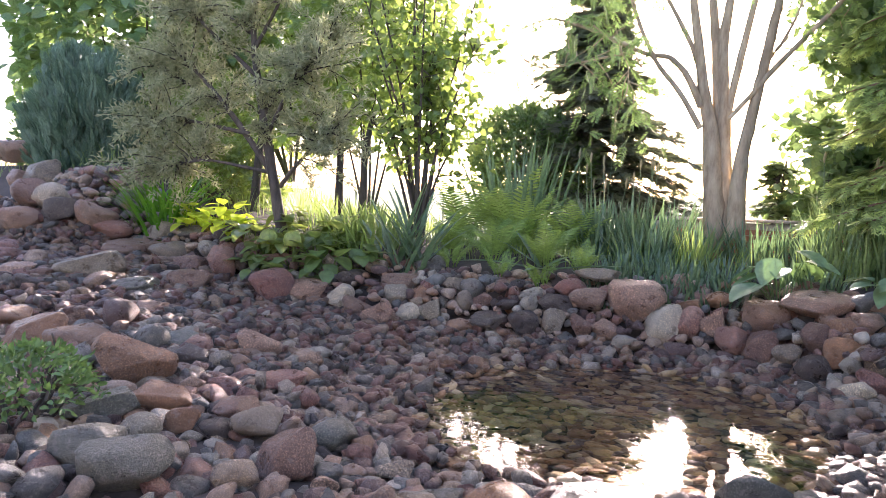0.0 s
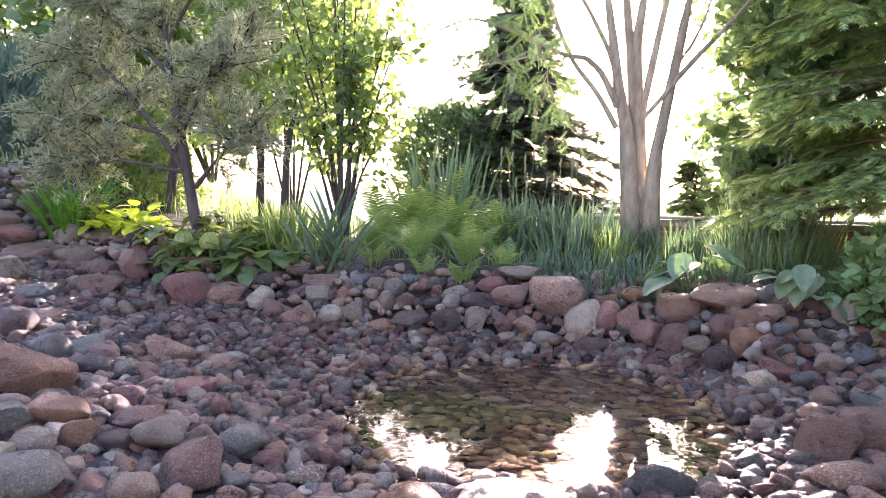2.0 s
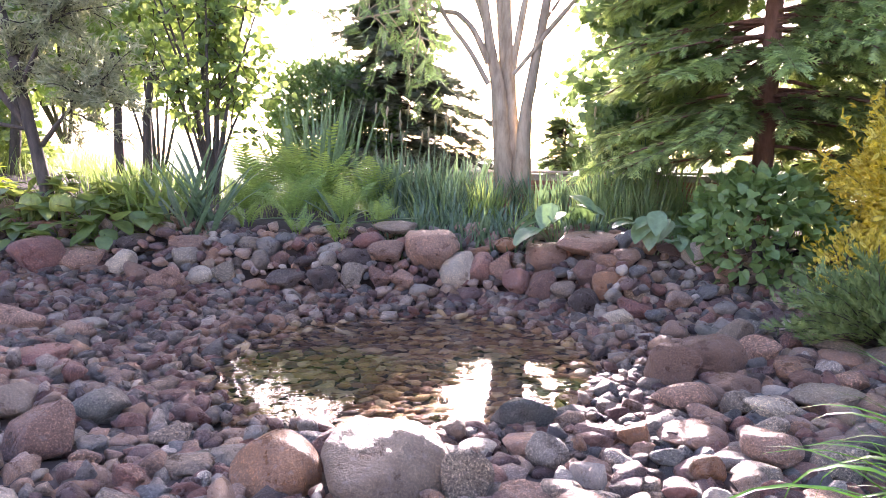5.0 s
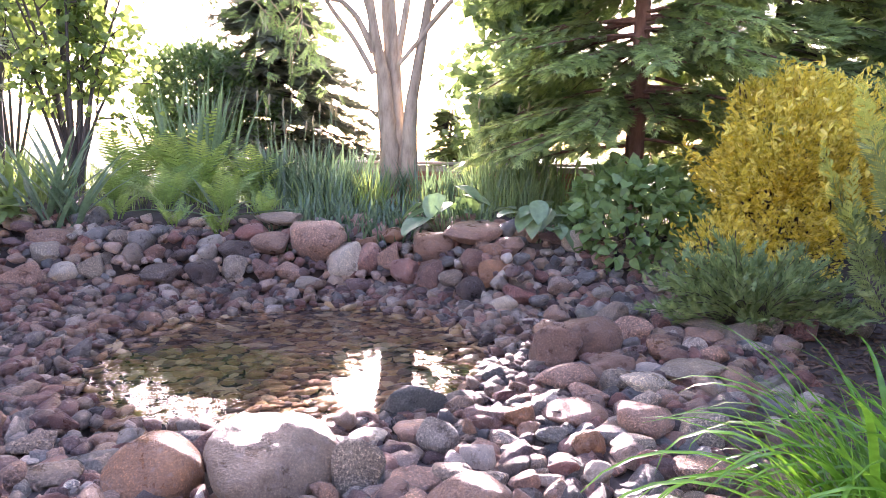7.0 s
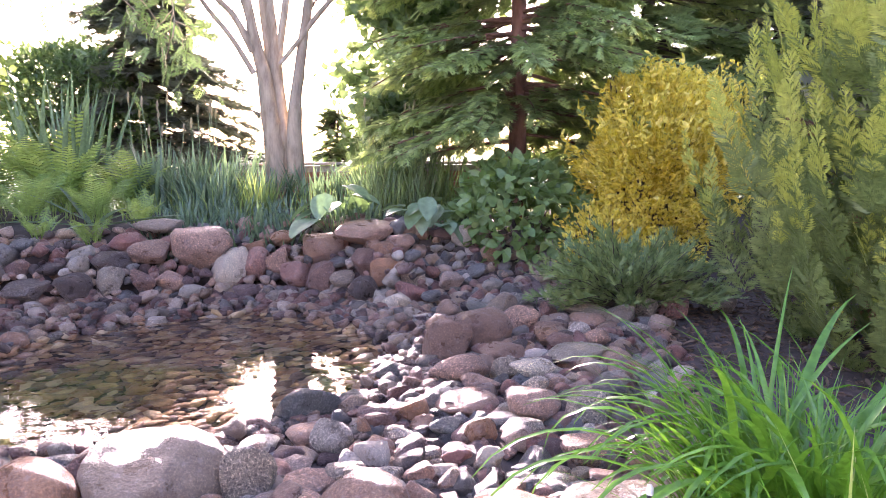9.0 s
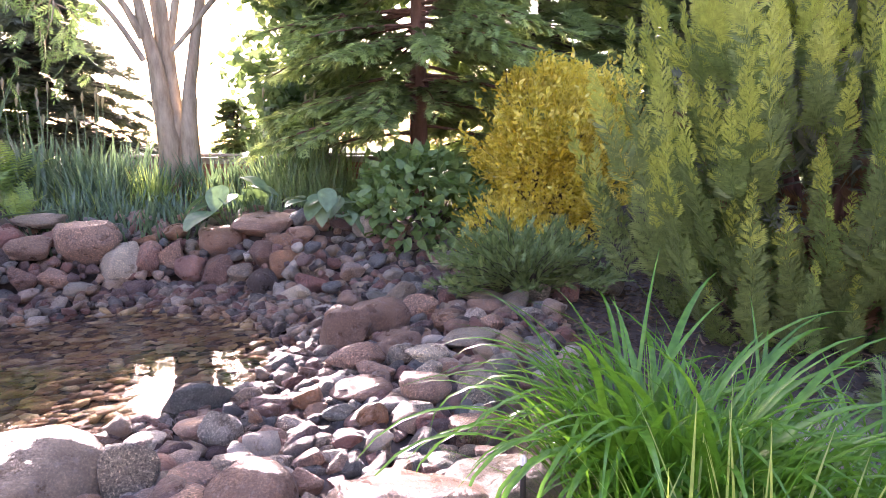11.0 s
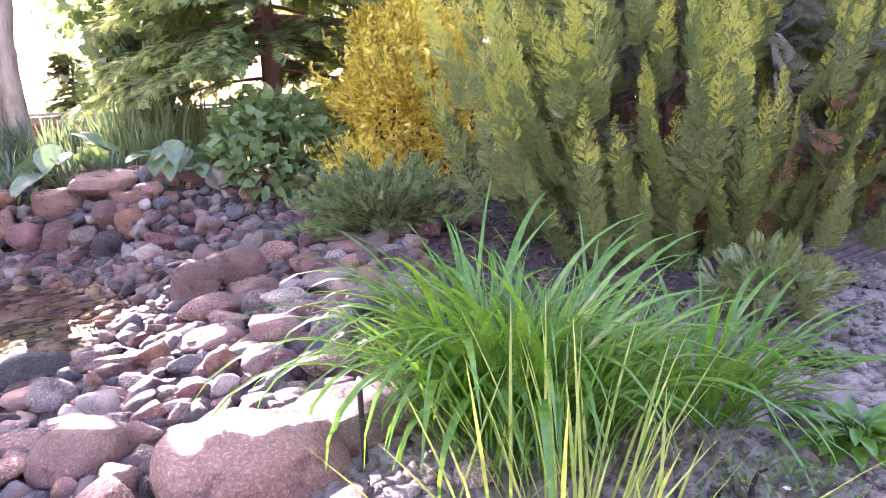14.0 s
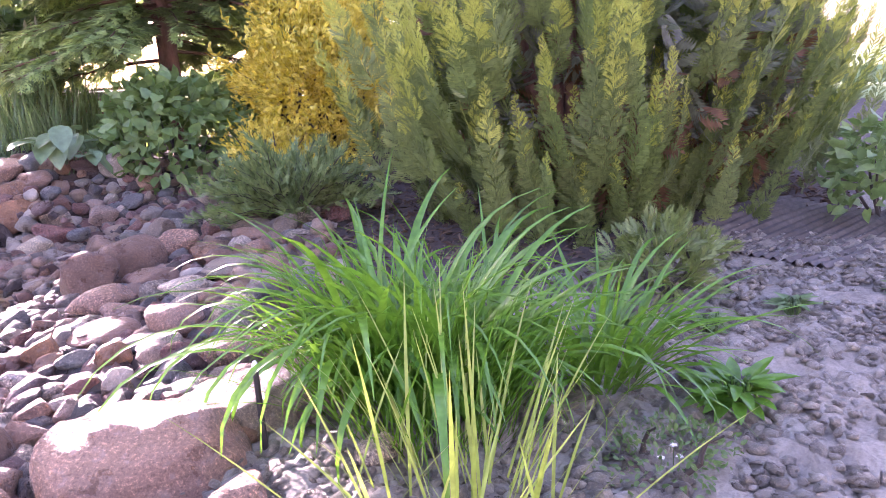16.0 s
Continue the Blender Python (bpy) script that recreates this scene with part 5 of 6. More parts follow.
# beds along the bank
def bank_beds():
    for k, (x, y, n, s) in enumerate([(-3.35, 7.95, 10, 1.0), (-2.55, 7.85, 10, 1.05), (-2.0, 8.0, 9, .9), (-2.9, 8.4, 10, 1.3), (-3.2, 7.2, 9, .62), (-2.05, 7.15, 9, .62), (-2.65, 7.1, 9, .66), (-1.6, 6.9, 8, .42), (-2.4, 6.62, 8, .36), (-2.95, 6.6, 8, .38), (-1.95, 6.6, 8, .36)]):
        fern(x, y, n, s, 500 + k)
    clump("iris", "broad grey green iris leaves on the bank", "iris", -3.4, 6.45, .2, 32, (.6, 1.05), (.045, .075), (4, 45), (3, 28), L_IRIS, 510, facing=0.2, group="irises on the bank", split=True)
    clump("iris", "backlit yellow green iris leaves", "iris", -4.1, 6.75, .45, 110, (.35, .65), (.025, .045), (3, 25), (5, 35), L_SWORD, 511, group="irises on the bank")
    clump("sword_plant", "tall dark sword shaped leaves behind the fern", "plant", -2.85, 8.7, .5, 50, (1.1, 1.75), (.035, .06), (2, 24), (2, 20), L_IRIS, 512, fold=.25, split=True)
    for k, (x, y, r, n) in enumerate([(-1.6, 8.2, .34, 85), (-1.2, 8.2, .3, 70), (-1.75, 8.5, .34, 80), (-.9, 8.25, .3, 60)]):
        clump("iris", "dense blue green iris leaves on the bank", "iris", x, y, r, n, (.45, .9), (.024, .043), (2, 22), (2, 25), L_IRIS, 520 + k, group="irises on the bank")
    clump("iris", "bright green thin leaves lit from behind", "iris", -.52, 7.4, .14, 90, (.3, .6), (.010, .018), (3, 20), (5, 30), L_SWORD, 530, group="irises on the bank")
    for k, (x, y, r, n) in enumerate([(.85, 7.9, .3, 130), (1.25, 7.8, .3, 110), (1.6, 7.9, .35, 90), (.75, 7.2, .25, 60), (1.1, 7.15, .25, 60)]):
        clump("iris", "tall narrow green iris leaves by the low wall", "iris", x, y, r, n, (.45, .95) if y > 7.5 else (.3, .6), (.014, .026), (2, 20), (4, 26), L_NARROW, 540 + k, group="irises on the bank")
    g = np.random.default_rng(9)
    for k in range(22):
        x, y = (g.uniform(-2.0, -1.0), g.uniform(8.1, 8.6)) if k < 15 else (g.uniform(.6, 1.7), g.uniform(7.8, 8.3))
        h = g.uniform(.9, 1.25)
        top = thing("iris_bud", x, y, gz(x, y), "iris stalk with a closed papery bud", "flower", "iris buds")
        v, f = tube(arc((0, 0, -.02), (g.normal() * .06, g.normal() * .04, h), 0, .006, 6, 560 + k), np.linspace(.008, .005, 6), 5)
        tip = v[-5:].mean(0)
        part_np("stalk", v, f, L_IRIS, top)
        v, f = tube(tip + np.array([[0, 0, -.02], [0, 0, .02], [.004, 0, .05], [.006, 0, .085], [.006, 0, .11]]), [.006, .014, .017, .011, .002], 7)
        part_np("bud", v, f, L_BUD, top)
    clump("sword_plant", "long dark strap leaves bent down over the stones", "plant", -2.05, 7.0, .1, 9, (.75, 1.05), (.04, .06), (55, 85), (5, 22), L_IRIS, 513, fold=.25, facing=-.6, split=True)
    for k, (x, y, r, n) in enumerate([(-.72, 6.75, .26, 90), (-.25, 6.72, .26, 90), (-.55, 8.1, .3, 80), (.05, 8.05, .3, 80), (-1.0, 6.62, .22, 70), (.5, 8.1, .3, 80), (-1.0, 7.6, .3, 90), (.55, 6.6, .2, 60), (-1.35, 6.65, .22, 70), (-1.2, 6.95, .25, 80), (-.6, 7.0, .3, 80), (-.15, 7.05, .3, 80), (.3, 7.0, .3, 80), (-.85, 7.1, .3, 80)]):
        clump("iris", "short blue green iris leaves in front of the trunk", "iris", x, y, r, n, (.4, .66) if y > 7.5 else (.12, .32), (.016, .03), (3, 30), (3, 32), L_IRIS, 5310 + k, group="irises on the bank")
    broad_leaves("hosta", "hosta with large smooth grey green leaves", .24, 6.45, 12, (.24, .34), .26, .62, L_HOSTA, 570, .75, group="hostas", rise=(-1.2, .2))
    broad_leaves("hosta", "hosta with ribbed grey green leaves on the bank", 1.07, 6.08, 17, (.2, .28), .28, .42, L_HOSTA, 571, .65, group="hostas", rise=(-1.2, .3))
    broad_leaves("hosta", "small hosta beside the stones", 1.28, 6.1, 10, (.17, .25), .24, .32, L_HOSTA, 572, .65, group="hostas", rise=(-1.2, .3))
    for k, (x, y) in enumerate([(-5.3, 6.25), (-4.8, 6.2), (-4.4, 6.22), (-3.95, 6.25), (-4.7, 6.5), (-4.25, 6.5), (-5.1, 6.5), (-4.95, 5.93), (-4.5, 5.92), (-4.15, 6.02)]):
        broad_leaves("bergenia", "low bergenia with rounded leathery leaves", x, y, 22, (.16, .25), .27, .42, L_BERG, 580 + k, .8, group="bergenias", rise=(-.9, .9))
    for k, (x, y) in enumerate([(-6.3, 6.4), (-5.85, 6.4)]):
        broad_leaves("lime_leaved_plant", "bright lime green leaves glowing in the sun", x, y, 36, (.14, .22), .3, .42, L_LIME, 590 + k, .85, group="lime leaved plants", rise=(-.7, 1.0))
    clump("daylily", "arching green daylily on the upper bank", "daylily", -6.85, 6.4, .25, 150, (.7, 1.25), (.02, .034), (3, 36), (20, 95), L_LILY, 600, 9, group="daylilies", split=True)
    clump("daylily", "small backlit green tuft", "daylily", -4.6, 6.9, .4, 70, (.35, .6), (.012, .022), (4, 30), (15, 60), L_SWORD, 601, group="daylilies")
    bush("hydrangea", "low bush with rounded green leaves", "shrub", 2.0, 6.15, .62, .72, .55, .62, 1500, (.08, .135), HEART, L_HYDR, 610, .85, .1, .6, .15, -.6)
    bush("euonymus", "yellow variegated evergreen shrub with dense small leaves", "shrub", 3.2, 5.95, 1.02, .60, .6, .86, 21000, (.036, .064), LEAF, L_EUON, 611, .52, .5, .6, .5, -.85, twigs=40, centre=L_EUON_GREEN)
    for k, (a, b, c, r, h, n) in enumerate([(2.55, 5.5, .55, .38, .32, 900), (2.8, 5.4, .4, .34, .3, 700), (3.5, 6.05, 1.72, .36, .42, 1500), (3.75, 5.85, 1.35, .46, .75, 2600), (2.95, 5.75, 1.2, .36, .55, 1700), (2.98, 5.9, 1.75, .26, .3, 800)]):
        bush("euonymus", "yellow variegated shoots of the evergreen shrub", "shrub", a, b, c, r, r * .85, h, int(n * 1.4), (.036, .062), LEAF, L_EUON, 615 + k, .52, .6, .3, .5, -.7, stems=8, centre=L_EUON_GREEN)


bank_beds()


def juniper():
    """A low spreading juniper: shoots that rise and fan out, each with needle twigs."""
    g = np.random.default_rng(620)
    x, y = 2.35, 4.55
    top = thing("juniper", x, y, gz(x, y), "low spreading green juniper at the bank's foot", "shrub")
    shoots, pos, ax, ln = [], [], [], []
    for k in range(150):
        a, r = g.uniform(0, 2 * np.pi), g.uniform(.25, .85)
        e = np.array([np.cos(a) * r, np.sin(a) * r * .6, g.uniform(.1, .62) * (1.2 - .6 * r)])
        pts = arc((0, 0, .02), e, .06, .015, 7, 630 + k)
        shoots.append(tube(pts, np.linspace(.007, .002, 7), 4))
        t = g.uniform(.3, 1, 26)
        c = np.stack([np.interp(t, np.linspace(0, 1, 7), pts[:, i]) for i in range(3)], 1)
        pos.append(c)
        ax.append(unit(unit(e) + g.normal(size=c.shape) * .45 + [0, 0, .25]))
        ln.append(g.uniform(.06, .13, 26))
    v, f = joined(shoots)
    part_np("shoot_growth", v, f, BARK_DARK, top)
    v, f = sprays(np.concatenate(pos), np.concatenate(ax), scatter_dirs(150 * 26, g), np.concatenate(ln), np.concatenate(ln) * .6, BRUSH)
    part_np("needles", v, f, L_JUNI, top)


juniper()


def golden_cypress():
    """The large golden cypress: upright plumes of flat sprays round several stems."""
    g = np.random.default_rng(640)
    x, y = 4.15, 3.35
    zb = gz(x, y)
    top = thing("golden_cypress", x, y, zb, "large golden green cypress with flat feathery sprays", "conifer")
    stems = [tube(arc((np.cos(a) * .1, np.sin(a) * .1, -.1), (np.cos(a) * r, np.sin(a) * r * .8, h), -.1, .02, 9, 650 + k), np.linspace(.05, .01, 9), 7, .05)
             for k, (a, r, h) in enumerate(zip(g.uniform(0, 6.28, 14), g.uniform(.3, 1.1, 14), g.uniform(2.2, 3.3, 14)))]
    for v, f in stems:
        part_np("stem", v, f, BARK_RED, top)
    d = scatter_dirs(840, g, .12)
    d = d[d[:, 2] > -.85]
    lump = lumpy(d, 641, .16, 1.4)
    pos, ax, nm, ln, wd, tone = [], [], [], [], [], []
    for k in range(len(d)):
        # a plume: a shoot that rises and leans out, with side sprays in one plane, shorter towards its tip
        c = d[k] * lump[k] * g.uniform(.72, 1.04) * np.array([2.5, 1.2, 1.6]) + [.68, -.05, 1.15]
        c[:2] *= 1 - .12 * max(0, .6 - c[2])
        out = unit(d[k] * [1, 1, .15] + g.normal(size=3) * .18)
        h = g.uniform(.5, 1.1)
        rise = unit(np.array([0, 0, 1.0]) + out * g.uniform(.2, .65))
        flat = unit(np.cross(rise, np.cross(out, rise)) + np.cross(rise, out) * g.normal() * .7)
        lat = np.cross(flat, rise)
        m = 52
        t = np.linspace(0, 1, m)
        pos.append(c + np.outer((t - .55) * h, rise) + np.outer((t - .5) ** 2 * h * .3, -out))
        sg = np.where(np.arange(m) % 2 == 0, 1, -1)[:, None]
        ax.append(rise * .9 + lat * sg * (1.0 - .45 * t)[:, None] + g.normal(size=(m, 3)) * .12)
        nm.append(flat + g.normal(size=(m, 3)) * .2)
        ln.append((.115 * (1 - t) ** .7 + .028) * (.42 + .6 * h) * g.uniform(.6, 1.35, m))
        tone.append(t + g.normal(size=m) * .12 + .3 * (c[2] - 1.1))
    P, A, N, L, T = (np.concatenate(q) for q in (pos, ax, nm, ln, tone))
    for sel, mat, nme in ((T > .56, L_GOLD, "golden_sprays"), (T <= .56, L_GOLD_GREEN, "green_sprays")):
        v, f = sprays(P[sel], A[sel], N[sel], L[sel], L[sel] * .8, SPRAY_COMB)
        stuff(part_np(nme, v, f, mat, top))
    # inner growth in dull spruce green: shade put into the colour; browned low down
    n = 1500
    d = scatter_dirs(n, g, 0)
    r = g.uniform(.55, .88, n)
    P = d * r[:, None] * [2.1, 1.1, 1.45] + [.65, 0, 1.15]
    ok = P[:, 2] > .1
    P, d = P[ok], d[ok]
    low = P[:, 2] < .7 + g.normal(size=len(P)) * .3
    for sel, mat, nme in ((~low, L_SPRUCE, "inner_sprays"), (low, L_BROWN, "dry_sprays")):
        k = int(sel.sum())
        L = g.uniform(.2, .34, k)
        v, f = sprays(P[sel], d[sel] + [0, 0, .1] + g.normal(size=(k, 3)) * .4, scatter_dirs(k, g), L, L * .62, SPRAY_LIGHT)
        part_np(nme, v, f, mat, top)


golden_cypress()


def foreground():
    clump("daylily", "large lush clump of arching bright green daylily leaves", "daylily", 1.64, 1.76, .36, 340, (.5, 1.1), (.014, .036), (2, 32), (45, 190), L_LILY, 700, 11, .16, "daylilies", squash=.8, twist=.7, split=True)
    clump("daylily", "smaller clump of arching daylily leaves", "daylily", 2.3, 1.52, .18, 110, (.45, .9), (.012, .028), (6, 50), (25, 140), L_LILY, 701, 10, .16, "daylilies", twist=.6, split=True)
    clump("grass", "upright yellow green grass blades in front of the clump", "grass", 1.24, 1.02, .3, 70, (.3, .68), (.006, .011), (2, 42), (2, 16), L_GRASS, 702, 6, .1, "grasses", split=True)
    clump("grass", "thin green stems at the clump's foot", "grass", 1.5, 1.60, .32, 420, (.35, .75), (.004, .009), (3, 42), (5, 45), L_LILY, 703, 6, .1, "grasses")
    # weeds on the soil
    for k, (x, y, s, n) in enumerate([(2.48, 1.02, .17, 46), (3.05, 1.5, .10, 24), (3.5, 1.35, .11, 26), (2.75, 1.75, .1, 20), (4.1, 1.1, .1, 18)]):
        broad_leaves("weed", "small green weed growing in the dry soil", x, y, n, (s * .5, s * .9), s * .6, s * .7, L_MINT if k else L_LILY, 720 + k, .34, group="weeds", category="weed")
    bush("mint", "low patch of green mint leaves among stones", "plant", -3.45, 2.15, .40, .36, .34, .22, 1300, (.035, .07), LEAF, L_MINT, 730, .5, .3, .4, .25, -.4, stems=16)
    bush("seedlings", "patch of tiny green seedlings with pale petals", "weed", 1.98, .95, -.02, .28, .2, .09, 600, (.015, .03), LEAF, L_MINT, 731, .6, .3, .3, .3, -.4, stems=8)
    bush("trailing_juniper", "small feathery green shoots at the cypress's foot", "shrub", 3.3, 1.95, .10, .3, .26, .24, 420, (.08, .15), SPRAY_LIGHT, L_GOLD_GREEN, 732, .5, .5, .3, .3, -.5, stems=8)
    bush("soil_edge_plant", "pale leaved low plant at the bed's edge", "plant", 5.6, 1.75, .3, .5, .4, .4, 500, (.07, .13), HEART, L_HYDR, 733, .7, .2, .4, .3, -.6, stems=8)


foreground()


def euonymus_shoots():
    """Upright shoots that break the yellow shrub's outline."""
    g = np.random.default_rng(660)
    x, y = 3.2, 5.95
    top = thing("euonymus_shoots", x, y, gz(x, y), "yellow edged shoots standing out of the shrub", "shrub")
    o = np.array([x, y, gz(x, y)])
    stems, pos, ax = [], [], []
    for k in range(110):
        d = unit(g.normal(size=3) + [0, -.3, .35])
        b = np.array([3.2, 5.9, 1.1]) + d * [.72, .66, .84] * g.uniform(.9, 1.02)
        e = b + (unit(d + [0, 0, .9]) * g.uniform(.12, .32))
        stems.append(tube(arc(b - o, e - o, .0, .01, 5, 670 + k), np.linspace(.004, .002, 5), 4))
        t = np.repeat(np.linspace(.15, 1, 7), 2)
        pos.append((b + t[:, None] * (e - b)) - o)
        ax.append(unit(e - b) * .5 + g.normal(size=(14, 3)) * .7)
    v, f = joined(stems)
    stuff(part_np("shoot_growth", v, f, L_EUON_GREEN, top))
    P, A = np.concatenate(pos), np.concatenate(ax)
    L = g.uniform(.05, .085, len(P))
    N = scatter_dirs(len(P), g, .6)
    v, f = sprays(P, A, N, L, L * .5, LEAF)
    stuff(part_np("shoot_leaves", v, f, L_EUON, top))
    v, f = sprays(P, A, N, L, L * .5, HEARTLET)
    stuff(part_np("leaf_middle", v, f, L_EUON_GREEN, top))


euonymus_shoots()


HEAD_Z = .87


def leaf_heads():
    """Rounded heads of curled leaves among the bergenias."""
    for k, (x, y) in enumerate([(-4.88, 5.99), (-4.54, 5.97)]):
        g = np.random.default_rng(680 + k)
        z = gz(x, y)
        top = thing("cabbage_head", x, y, z, "rounded yellow green head of curled ribbed leaves", "plant", "leaf heads")
        for q in range(6):
            U, V = np.meshgrid(np.linspace(-1.0, 1.0, 9), np.linspace(-.5, 1.25, 9), indexing="ij")
            a = U + q * 1.05 + g.normal() * .1
            r = .105 + .006 * np.cos(U * 12) + .004 * (q % 2)
            P = np.stack([r * np.cos(V) * np.cos(a), r * np.cos(V) * np.sin(a), HEAD_Z - z + 1.05 * r * np.sin(V)], 2)
            i = (np.arange(8)[:, None] * 9 + np.arange(8)[None]).ravel()
            part_np("leaf", P.reshape(-1, 3), np.stack([i, i + 9, i + 10, i + 1], 1), L_LIME_DULL, top)
        v, f = tube([(0, 0, -.03), (0, 0, HEAD_Z - z - .05)], [.014, .02], 8)
        part_np("stalk", v, f, L_BERG, top)


leaf_heads()


def meadow():
    """Grass of the ground behind the beds."""
    g = np.random.default_rng(690)
    n = 9000
    x, y = g.uniform(-12, 6, n), g.uniform(7.0, 13.5, n)
    base = np.stack([x, y, ground_z(x, y) * (1 - sm(9.5, 16, y)) - .3 * sm(9.5, 16, y) - .01], 1)
    v, f = blades(base, g.uniform(0, 6.28, n), g.uniform(.12, .42, n), g.uniform(0, 30, n), g.uniform(.006, .014, n), g.uniform(5, 60, n), 3, .1)
    tagged(new("meadow_grass", mesh_np("meadow_grass", v, f, L_SWORD)), "sunlit grass behind the beds", "grass", kind="stuff")


meadow()

# ---- built things ----
def box_bm(w, d, h, bevel=.004):
    bm = bmesh.new()
    bmesh.ops.create_cube(bm, size=1, matrix=Matrix.Diagonal((w, d, h, 1)))
    if bevel:
        bmesh.ops.bevel(bm, geom=list(bm.edges), offset=bevel, segments=2, affect="EDGES")
    return bm


def low_wall():
    x0, x1, y, top_z = -1.13, 2.4, 9.15, 1.18
    g = np.random.default_rng(80)
    foot = gz(.5, y) - .05
    ob = thing("low_wall", (x0 + x1) / 2, y, foot, "low red brick wall with pale weathered coping boards", "wall")
    part("mortar", box_bm(x1 - x0 - .02, .09, top_z - foot - .03, 0), MORTAR, ob, smooth=False).location = (0, 0, (top_z - foot - .03) / 2)
    bricks = box_bm(.24, .12, .068, .004)
    me = bpy.data.meshes.new("brick")
    bricks.to_mesh(me)
    bricks.free()
    me.materials.append(BRICK)
    rows = int((top_z - foot - .03) / .078)
    for r in range(rows):
        for k in range(int((x1 - x0) / .25)):
            b = new("brick", me)
            b.parent = ob
            b.location = (x0 - (x0 + x1) / 2 + .13 + .25 * k + (.06 if r % 2 else -.03), g.normal() * .002, .04 + .078 * r)
            b.rotation_euler = (0, 0, g.normal() * .008)
    for k in range(4):
        w = (x1 - x0) / 4
        b = part("coping_board", box_bm(w - .02, .24, .035, .005), WOOD_GREY, ob)
        b.location = (x0 - (x0 + x1) / 2 + w * (k + .5), g.normal() * .01, top_z - foot)
        b.rotation_euler = (0, 0, g.normal() * .01)


def unseen_wall():
    """A plain unseen wall, added behind the camera to close the place and cut low sky light."""
    bm = box_bm(26, .3, 4.6, 0)
    ob = part("wall_south", bm, WALL, smooth=False)
    ob.location = (-1, -5.5, 2.2)
    tagged(ob, "plain added wall behind the camera, unseen", "wall", kind="structure")


def chain_fence():
    y, x0, x1, h = 15.0, -14, 8, 1.5
    z = -.12
    ob = thing("chain_link_fence", (x0 + x1) / 2, y, z, "grey chain link fence at the garden's edge", "fence")
    v, f = tube([(0, 0, -.2), (0, 0, h)], [.024, .024], 8)
    me = mesh_np("post", v, f, STEEL)
    for k in range(10):
        p = new("post", me)
        p.parent = ob
        p.location = (x0 - (x0 + x1) / 2 + (x1 - x0) * k / 9, 0, 0)
    wires, half = [], (x1 - x0) / 2
    for k in range(int((x1 - x0) / .09)):
        a = -half + .09 * k
        for s in (1, -1):
            wires.append(tube([(a, .004 * s, .03), (a + s * (h - .05), .004 * s, h - .02)], [.0035, .0035], 3))
    v, f = joined(wires)
    tagged(part_np("wire_mesh", v, f, STEEL, ob), kind="stuff")
    for q in (.03, h * .5, h - .02):
        v, f = tube([(-half, 0, q), (half, 0, q)], [.004, .004], 5)
        part_np("straining_wire", v, f, STEEL, ob)


def ribbed_sheet():
    x, y = 5.0, 2.05
    ob = thing("ribbed_sheet", x, y, gz(x, y), "dark grey ribbed ground sheet lying on the soil", "sheet")
    X, Y = np.meshgrid(np.linspace(-.75, .75, 50), np.linspace(-.5, .55, 90))
    Z = .035 + .012 * np.sin(Y * 90 + 1.2 * np.sin(X * 4)) + .03 * np.sin(X * 3 + Y * 2) + ground_z(x + X, y + Y) - gz(x, y)
    i = (np.arange(89)[:, None] * 50 + np.arange(49)[None]).ravel()
    top = np.stack([X, Y, Z], 2).reshape(-1, 3)
    q = np.stack([i, i + 1, i + 51, i + 50], 1)
    part_np("sheet", np.concatenate([top, top - [0, 0, .006]]), np.concatenate([q, q[:, ::-1] + len(top)]), RIBBED, ob)


def garden_stake():
    x, y = .95, 1.62
    ob = thing("garden_stake", x, y, gz(x, y) - .05, "thin black plastic stake with a pale tip", "stake")
    v, f = tube([(0, 0, -.1), (0, 0, .1), (.005, .01, .31)], [.011, .010, .009], 8)
    part_np("rod", v, f, RUBBER, ob)
    v, f = tube([(.005, .01, .305), (.006, .011, .325), (.006, .012, .335)], [.010, .010, .004], 8)
    part_np("tip", v, f, PETAL, ob, label="pale plastic tip")


def petals():
    for k, (x, y) in enumerate([(1.98, .9), (2.02, .95), (1.93, .93)]):
        ob = thing("white_flower", x, y, gz(x, y), "tiny white flower on the soil", "flower", "white flowers")
        a = np.arange(5) * 1.2566 + k
        v, f = sprays(np.tile([[0, 0, .06]], (5, 1)), np.stack([np.cos(a), np.sin(a), 0 * a + .3], 1), np.tile([[0, 0, 1.0]], (5, 1)), .014, .012, LEAF)
        part_np("petals", v, f, PETAL, ob)
        v, f = tube([(0, 0, -.01), (0, 0, .06)], [.0015, .0012], 5)
        part_np("stalk", v, f, L_MINT, ob)


unseen_wall()
low_wall()
chain_fence()
ribbed_sheet()
garden_stake()
petals()

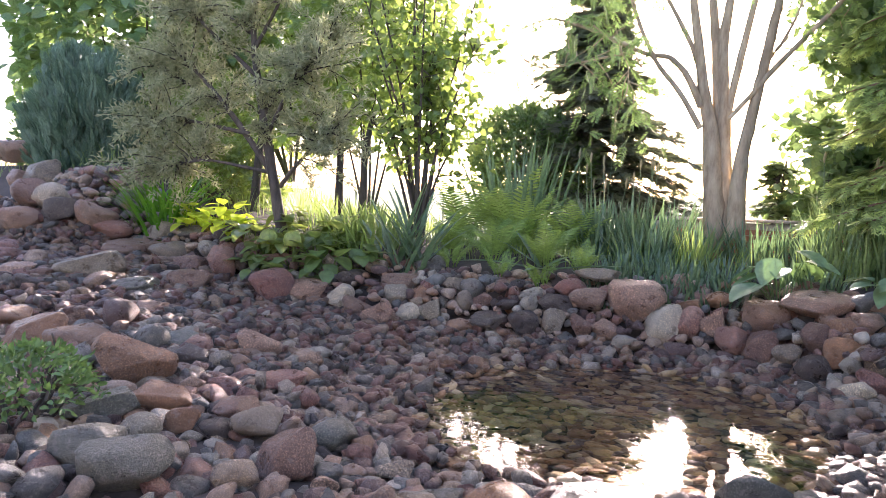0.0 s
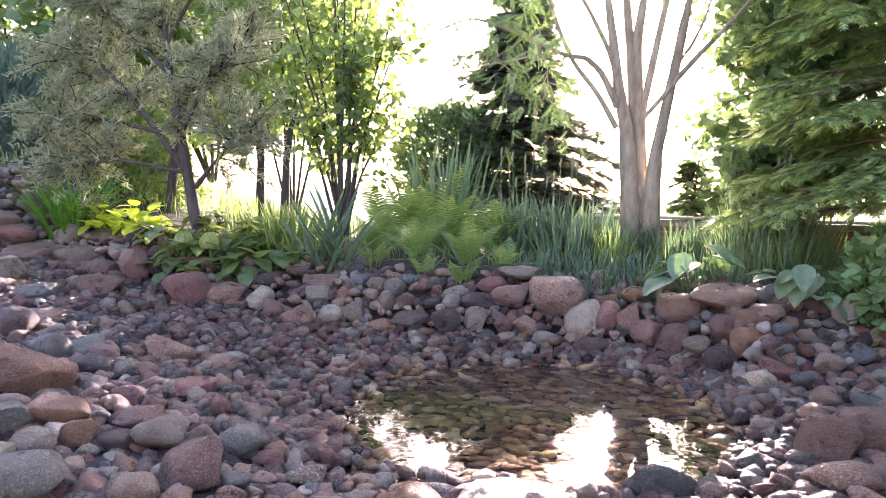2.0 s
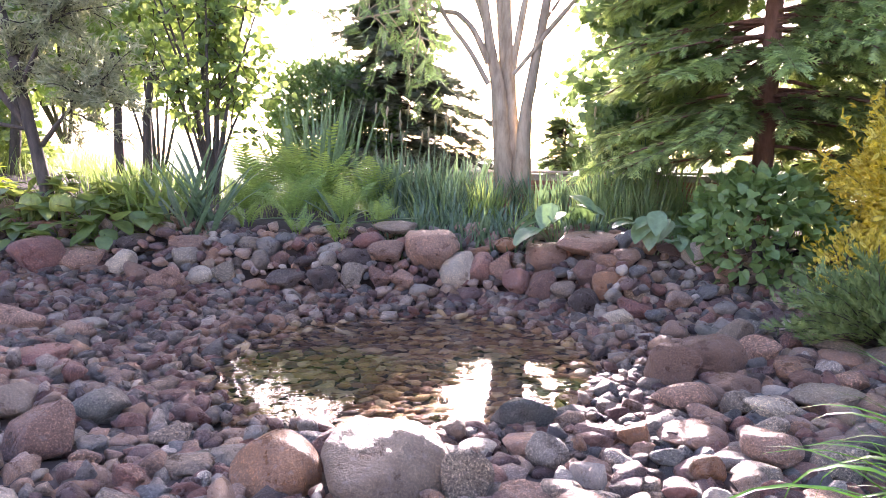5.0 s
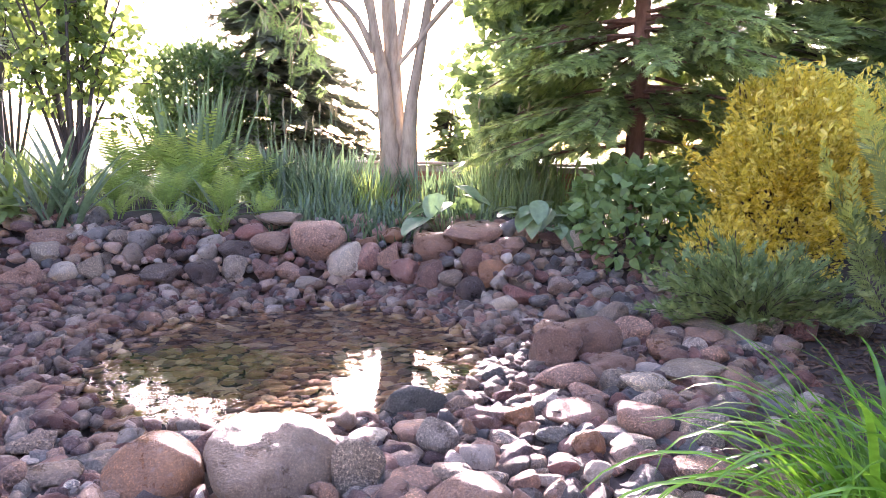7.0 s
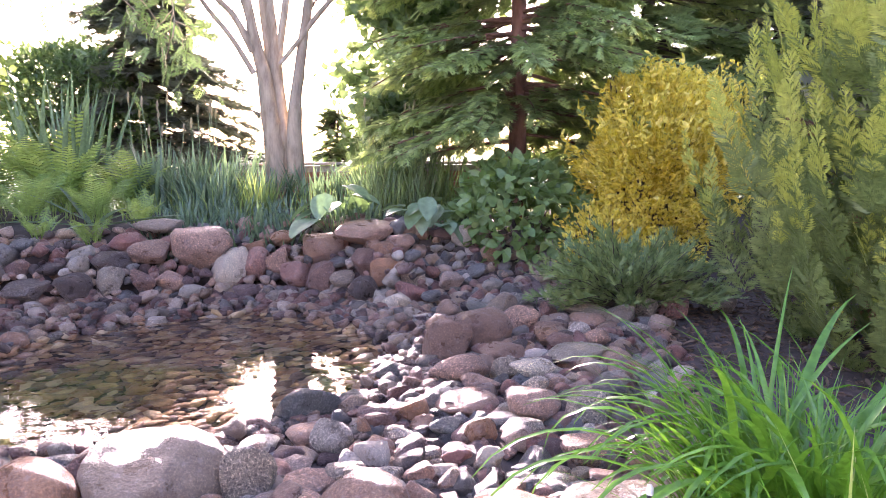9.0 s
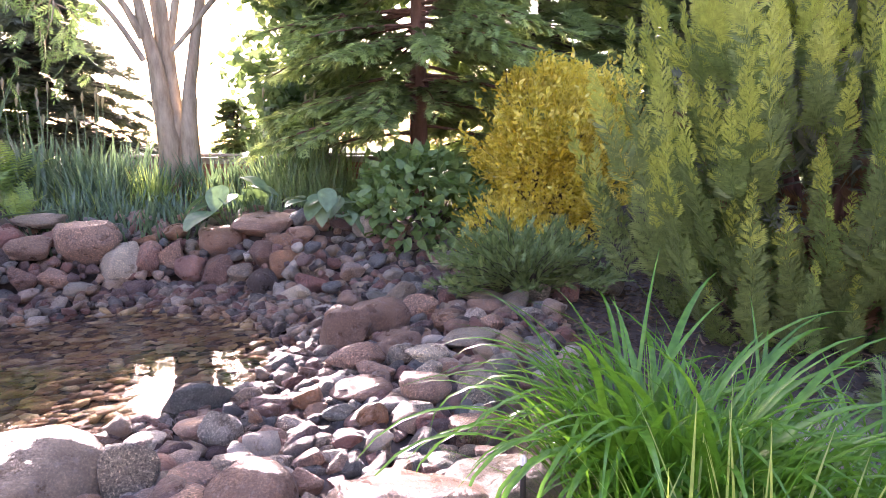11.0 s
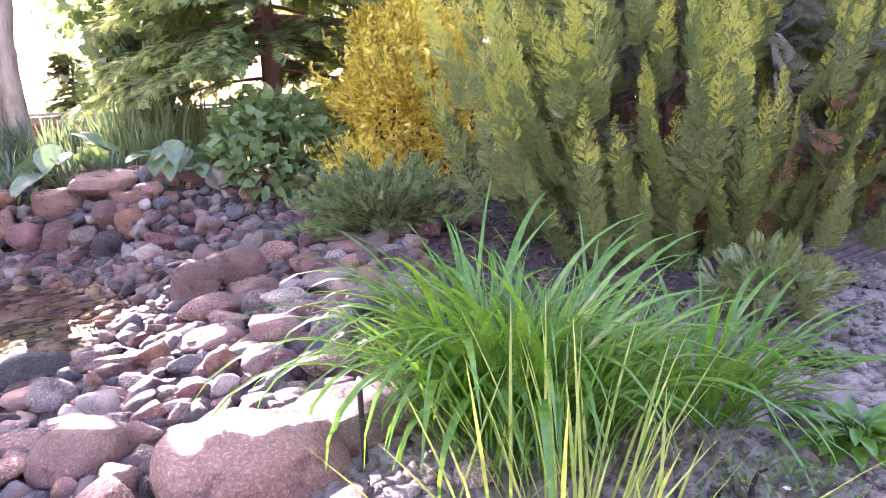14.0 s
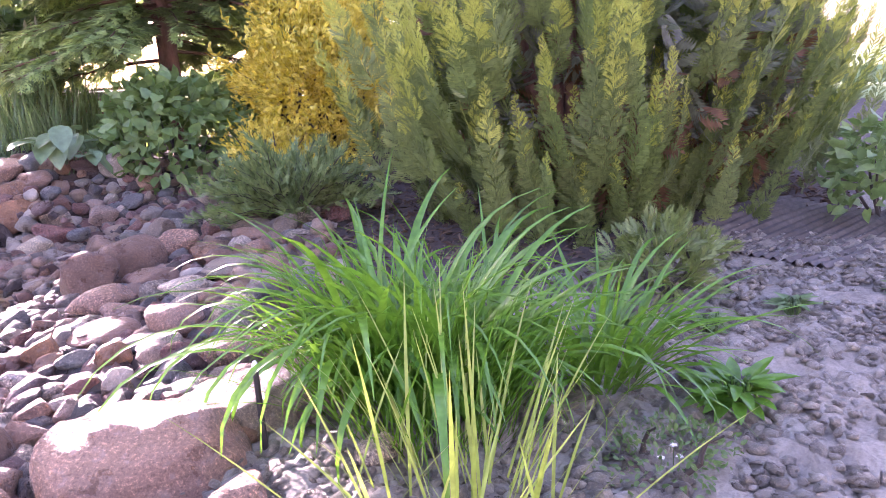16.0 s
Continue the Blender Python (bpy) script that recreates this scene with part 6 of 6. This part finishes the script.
bank_wall()
wedge_stones()
loose_stones()
v, f = joined(FILL)
tagged(new("bank_stones", mesh_np("bank_stones", v, f, PEBBLE)), "smaller stones packed between the told-apart ones", "stones", kind="stuff")
pebbles("cobbles", "small mixed cobbles packed between the stones", .105, (-10, 1, 3.4, 7), stone_zone, PEBBLE, 1, 1.0, .05)
pebbles("beach_pebbles", "reddish purple pebbles of the pond's beach", .092, (-10, 3, 1.2, 6.3), beach_zone, BEACH, 2, 1.0, .3, 2)
pebbles("pond_pebbles", "flat brown pebbles on the pond's bed", .085, (-2.4, 2.7, .7, 6.0), lambda x, y: pond_r(x, y) < .94, BED, 3, .55, .1, 2, .05)
pebbles("soil_clods", "grey crumbs and small stones on the dry soil", .036, (.3, .2, 5.2, 2.5), lambda x, y: (x > .45 + .7 * sm(1.5, 2.0, y) + .1 * np.sin(9 * y)) & (np.sin(x * 17) * np.sin(y * 23 + x * 3) + np.sin(x * 5.3 + y * 7.1) > -.5), CLOD, 4, .7, .1)
pebbles("soil_lumps", "larger grey lumps of dry soil", .048, (.5, .2, 5.2, 2.5), lambda x, y: (x > .6 + .7 * sm(1.5, 2.0, y)) & (np.sin(x * 11 + 2) * np.sin(y * 13 + x * 5) + .6 * np.sin(x * 7.3 - y * 4.1) > .1), CLOD, 5, .7, .0, 1, .2)


def litter():
    """Dry scales and twigs on the ground under the cypress and the junipers."""
    g = np.random.default_rng(95)
    n = 9000
    x, y = g.uniform(1.6, 6.5, n), g.uniform(2.0, 5.4, n)
    ok = (x > 1.2 + .42 * (y - 2)) & (y > 2.3 + .2 * np.sin(3 * x))
    x, y = x[ok], y[ok]
    p = np.stack([x, y, ground_z(x, y) + g.uniform(.004, .03, len(x))], 1)
    L = g.uniform(.03, .09, len(x))
    v, f = sprays(p, scatter_dirs(len(x), g) * [1, 1, .25], scatter_dirs(len(x), g, 1.5), L, L * .3, LEAF)
    tagged(new("dry_litter", mesh_np("dry_litter", v, f, LITTER)), "dry brown litter under the evergreens", "litter", kind="stuff")


litter()
